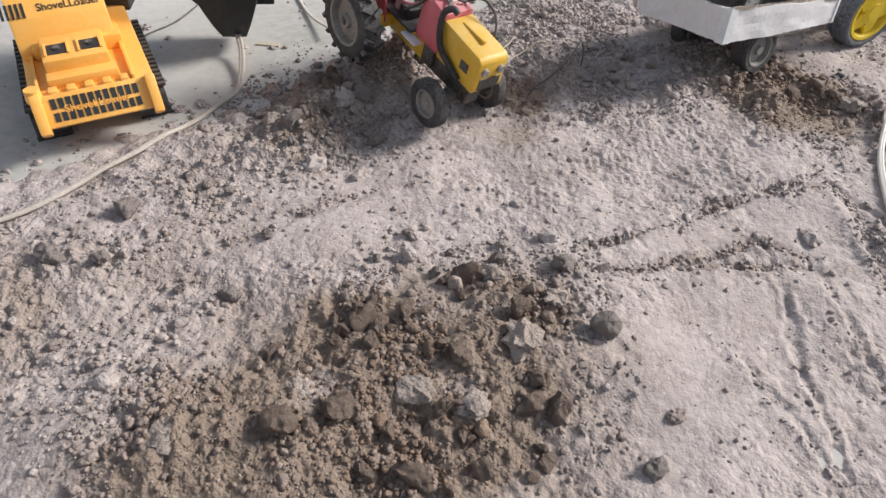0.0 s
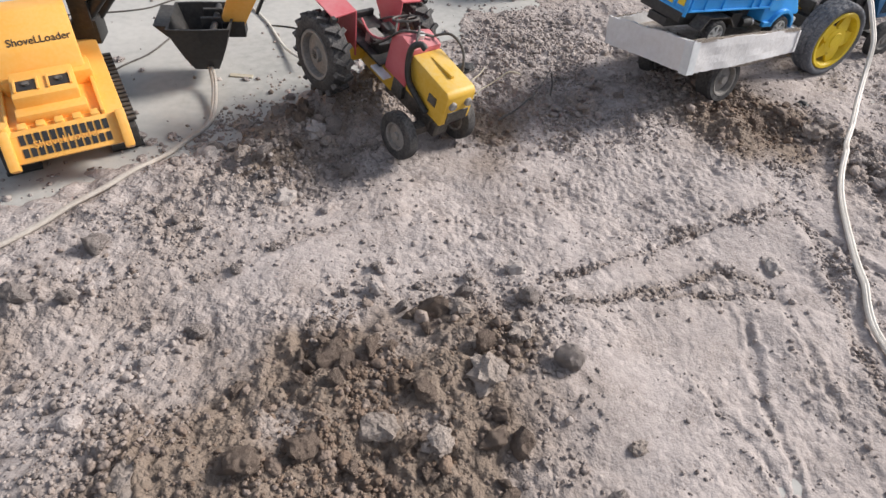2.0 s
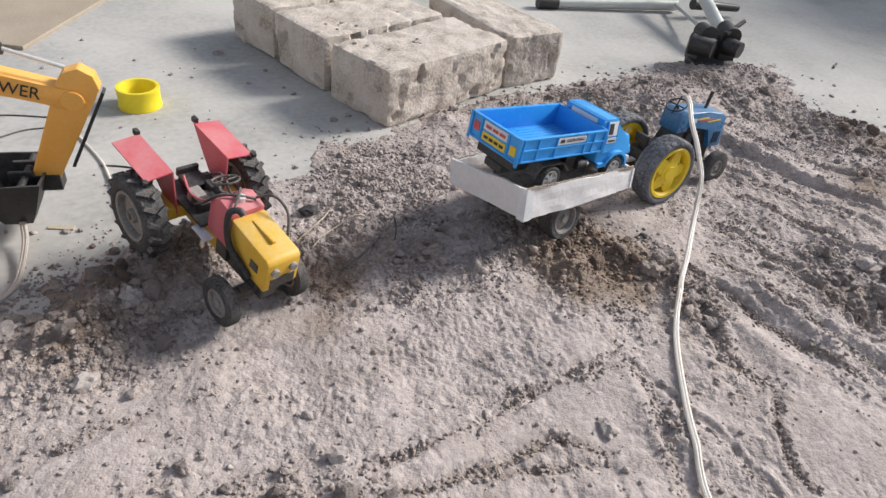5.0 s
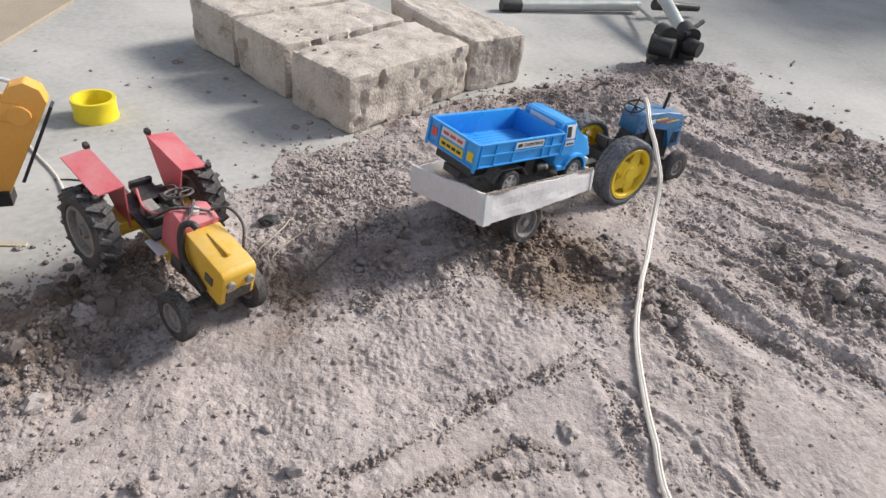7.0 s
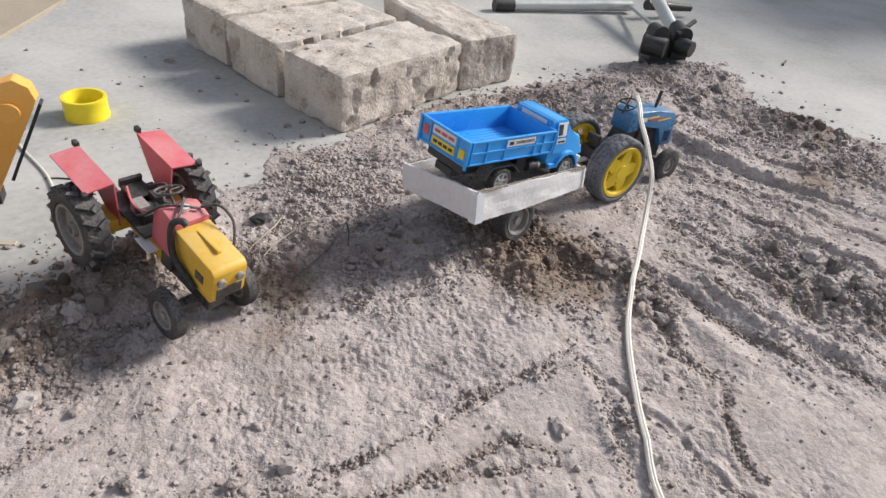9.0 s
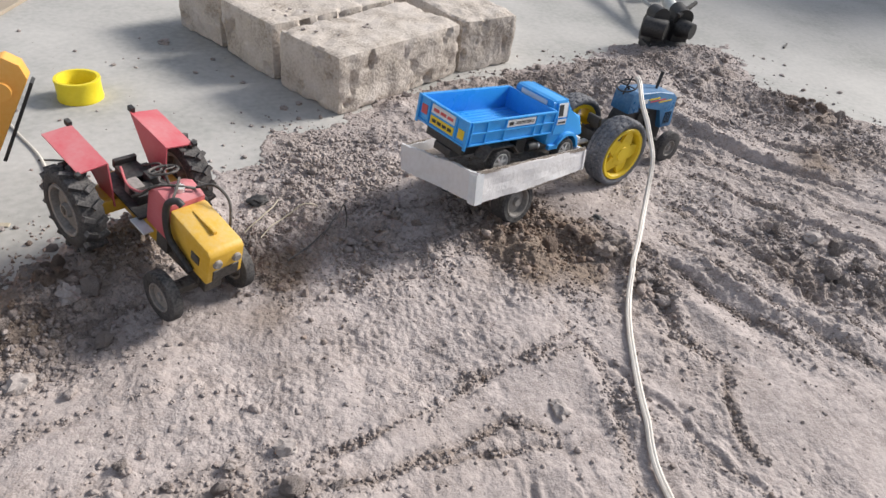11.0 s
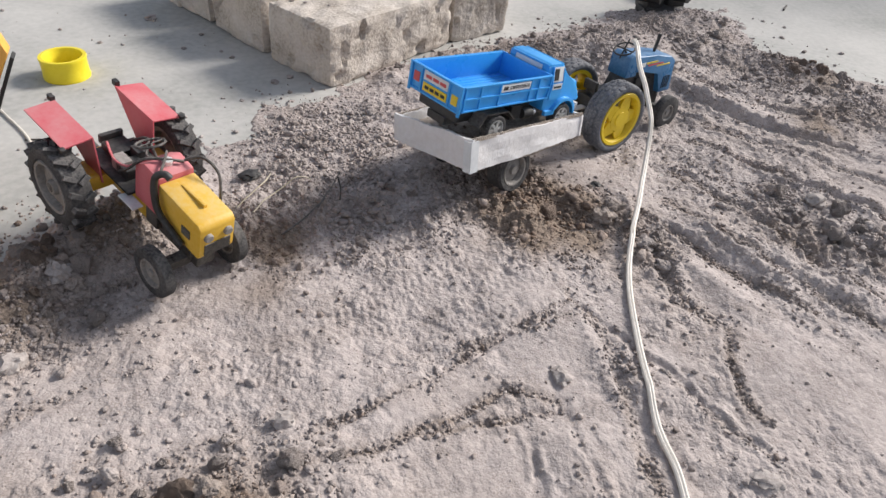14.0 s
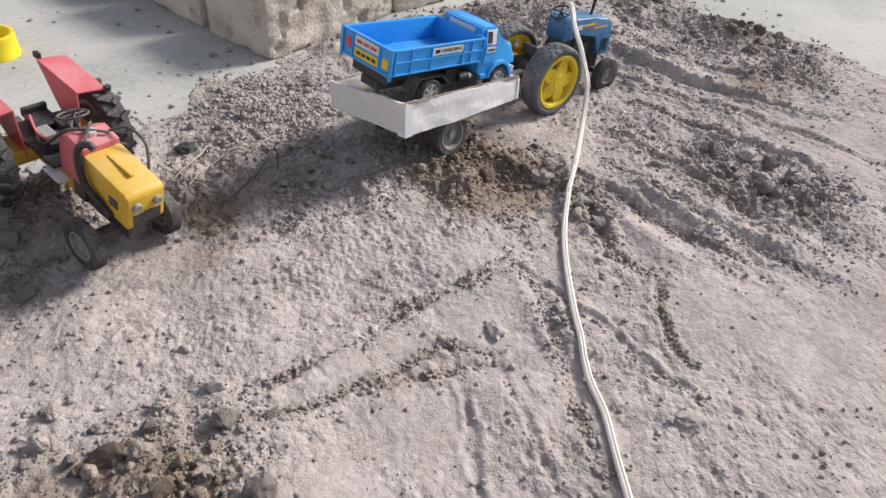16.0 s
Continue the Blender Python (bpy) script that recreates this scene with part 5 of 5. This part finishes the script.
# ---- cables ----
def wire(name, points, r, label, twin=False):
    """A cord laid over the ground; z is how far it is lifted off."""
    P = [Vector(p) for p in points]
    line = []
    for i in range(len(P) - 1):
        a, b, c, d = P[max(0, i - 1)], P[i], P[i + 1], P[min(len(P) - 1, i + 2)]
        for k in range(5):
            t = k / 5
            line.append(0.5 * (2 * b + (c - a) * t + (2 * a - 5 * b + 4 * c - d) * t * t + (3 * b - a - 3 * c + d) * t ** 3))
    line.append(P[-1])
    low = [max(max(ground_at(p.x, p.y), ground_at(p.x + 0.004, p.y), ground_at(p.x - 0.004, p.y)), FLOOR) for p in line]
    for _ in range(3):
        low = [max(low[i], (low[max(0, i - 1)] + low[i] + low[min(len(low) - 1, i + 1)]) / 3) for i in range(len(low))]
    pts = [(p.x, p.y, g + max(p.z, 0) + r * 0.8) for p, g in zip(line, low)]
    bm = tube(pts, r, 8, None, 2)
    if twin:
        tube([(x + 1.15 * r, y + 0.3 * r, z + 0.2 * r) for x, y, z in pts], r, 8, bm, 2)
    ob = part(name, bm, CABLE, None, smooth=True)
    return tagged(ob, label, "cable")


wire("cable", [(0.506, 0.738, 0.113), (0.505, 0.725, 0.108), (0.502, 0.706, 0.098), (0.502, 0.676, 0.077), (0.500, 0.647, 0.055), (0.487, 0.616, 0.030), (0.456, 0.56, 0.008), (0.424, 0.507, 0.003), (0.397, 0.45, 0.0),
               (0.376, 0.392, 0.0), (0.357, 0.325, 0.0), (0.349, 0.275, 0.0), (0.338, 0.22, 0.0), (0.325, 0.15, 0.0), (0.32, 0.02, 0.0)], 0.0019, "pale twin-core cable trailing from the tractor over the earth", True)
wire("cable", [(-0.197, 0.632, 0.020), (-0.191, 0.618, 0.016), (-0.185, 0.60, 0.009), (-0.179, 0.565, 0.003), (-0.180, 0.54, 0.0), (-0.195, 0.509, 0.0), (-0.213, 0.468, 0.0), (-0.244, 0.422, 0.0), (-0.30, 0.35, 0.0), (-0.40, 0.28, 0.0)], 0.0019, "grey-brown cable running from under the digger's bucket", True).data.materials[0] = SMOKY
wire("cord", [(-0.21, 0.84, 0), (-0.194, 0.815, 0), (-0.160, 0.764, 0), (-0.13, 0.70, 0.002), (-0.10, 0.655, 0.01)], 0.0016, "thin white cord lying on the concrete floor")
for pts in ([(-0.44, 0.75, 0), (-0.355, 0.771, 0), (-0.310, 0.788, 0), (-0.286, 0.814, 0), (-0.262, 0.837, 0), (-0.232, 0.846, 0)], [(-0.42, 0.85, 0), (-0.349, 0.861, 0), (-0.298, 0.874, 0), (-0.25, 0.872, 0)],
            [(-0.305, 0.62, 0), (-0.292, 0.648, 0), (-0.274, 0.674, 0), (-0.264, 0.705, 0), (-0.260, 0.73, 0), (-0.27, 0.77, 0)], [(-0.16, 0.757, 0), (-0.144, 0.757, 0), (-0.122, 0.752, 0), (-0.09, 0.735, 0)]):
    wire("cord", pts, 0.0010, "thin grey cord on the concrete floor").data.materials[0] = DARK
for pts in ([(0.075, 0.59, 0.001), (0.093, 0.618, 0.004), (0.118, 0.634, 0.005), (0.131, 0.637, 0.001)], [(0.060, 0.602, 0.001), (0.080, 0.625, 0.006), (0.092, 0.650, 0.001)]):
    tagged(wire("straw", pts, 0.0007, "dry pale straw on the earth"), category="straw").data.materials[0] = STRAW
for pts in ([(0.135, 0.59, 0.001), (0.150, 0.615, 0.008), (0.160, 0.632, 0.016)], [(0.10, 0.555, 0.001), (0.125, 0.58, 0.002), (0.142, 0.60, 0.001)], [(0.157, 0.60, 0.0), (0.158, 0.605, 0.012), (0.156, 0.61, 0.022)]):
    tagged(wire("twig", pts, 0.0008, "thin dark twig on the earth"), category="twig").data.materials[0] = DARK

# ---- tripod lying behind ----
tripod = thing("tripod", pose(0.79, 1.165, FLOOR, 0, 0, 0), "grey and black camera tripod lying folded on the floor", "tripod")
part("leg", rod((-0.21, 0.30, 0.012), (0.09, 0.335, 0.016), 0.010, 0.012, 16), STEEL, tripod, "grey metal tube", smooth=True)
part("foot", rod((-0.25, 0.295, 0.012), (-0.205, 0.30, 0.012), 0.013, 0.013, 16), BLACK, tripod, "black rubber foot", smooth=True)
part("leg", rod((0.10, 0.34, 0.09), (0.055, 0.075, 0.045), 0.013, 0.012, 16), STEEL, tripod, "grey metal tube", smooth=True)
part("brace", rod((0.08, 0.32, 0.02), (0.05, 0.16, 0.03), 0.004), STEEL, tripod)
part("handle", rod((0.11, 0.30, 0.03), (0.24, 0.33, 0.02), 0.012, 0.008, 14), BLACK, tripod, smooth=True)
part("head", boxes((-0.040, -0.004, -0.026, 0.025, 0.006, 0.060), (0.006, 0.044, -0.018, 0.035, 0.002, 0.056), (-0.046, 0.048, -0.036, 0.008, 0.0, 0.020), bevel=0.012), BLACK, tripod, "black tripod head", smooth=True)
part("clamp", rod((-0.022, -0.014, 0.062), (-0.022, 0.020, 0.062), 0.016, 0.014, 18), BLACK, tripod, "black plastic clamp", smooth=True)
part("clamp", rod((0.024, -0.012, 0.060), (0.028, 0.026, 0.066), 0.018, 0.015, 18), BLACK, tripod, "black plastic clamp", smooth=True)
part("lever", rod((0.010, -0.012, 0.066), (0.048, 0.004, 0.086), 0.005, 0.004, 12), DARK, tripod, smooth=True)
part("knob", rod((-0.05, -0.010, 0.045), (-0.02, -0.036, 0.045), 0.018, 0.016, 18), BLACK, tripod, smooth=True)
part("knob", rod((0.02, -0.010, 0.045), (0.035, -0.034, 0.045), 0.017, 0.014, 18), BLACK, tripod, smooth=True)

# ---- board on the floor ----
bm = boxes((-0.20, 0.0, 0.0, 0.30, 0, 0.006), bevel=0.001)
board = part("board", bm, TILE)
board.matrix_world = pose(-0.345, 1.085, FLOOR, 0, 0, -12)
tagged(board, "thin tan board lying flat on the concrete floor", "board")

scrap = part("scrap", boxes((-0.012, 0.012, -0.003, 0.003, 0, 0.0015), bevel=0.0004), STRAW)
scrap.matrix_world = pose(-0.166, 0.637, FLOOR, 0, 0, -4)
tagged(scrap, "small pale splinter on the concrete floor", "scrap")
nail = part("nail", rod((0, 0, 0.002), (0.002, 0.03, 0.003), 0.002), DARK)
nail.matrix_world = pose(1.081, 1.19, FLOOR, 0, 0, -41)
tagged(nail, "dark nail lying on the concrete floor", "nail")

# crumbs scattered on the bare concrete
rng = random.Random(11)
for i, (x, y, r) in enumerate([(-0.30, 0.66, 0.006), (-0.27, 0.64, 0.004), (-0.16, 0.63, 0.004), (0.045, 0.97, 0.004), (0.03, 0.99, 0.003), (0.10, 0.89, 0.006), (0.12, 0.905, 0.005), (-0.02, 1.0, 0.004), (-0.075, 1.11, 0.009),
                                (-0.13, 1.02, 0.004), (0.06, 0.84, 0.003), (0.0, 1.05, 0.004), (0.98, 1.05, 0.005), (1.05, 0.98, 0.005), (1.02, 1.1, 0.004), (-0.235, 0.52, 0.007), (-0.222, 0.51, 0.006), (-0.205, 0.52, 0.006)]):
    rock("crumb", x, y, r, CLOD, "small crumb of earth on the concrete floor", "crumb", 0.5, 200 + i, 0.2, 70 * i)
for x, y, a in ((0.170, 0.868, 37.5), (0.087, 0.980, 36.0)):
    c, d = math.cos(radians(a)), math.sin(radians(a))
    for i in range(14):
        u, v, r = rng.uniform(0.02, 0.21), rng.uniform(0.015, 0.105), rng.uniform(0.0012, 0.0034)
        rock("crumb", x + u * c - v * d, y + u * d + v * c, r, CLOD, "small crumb of earth on a raw brick", "crumb", 0.45, 300 + i + x * 90, 0.3, 50 * i, FLOOR + 0.080)
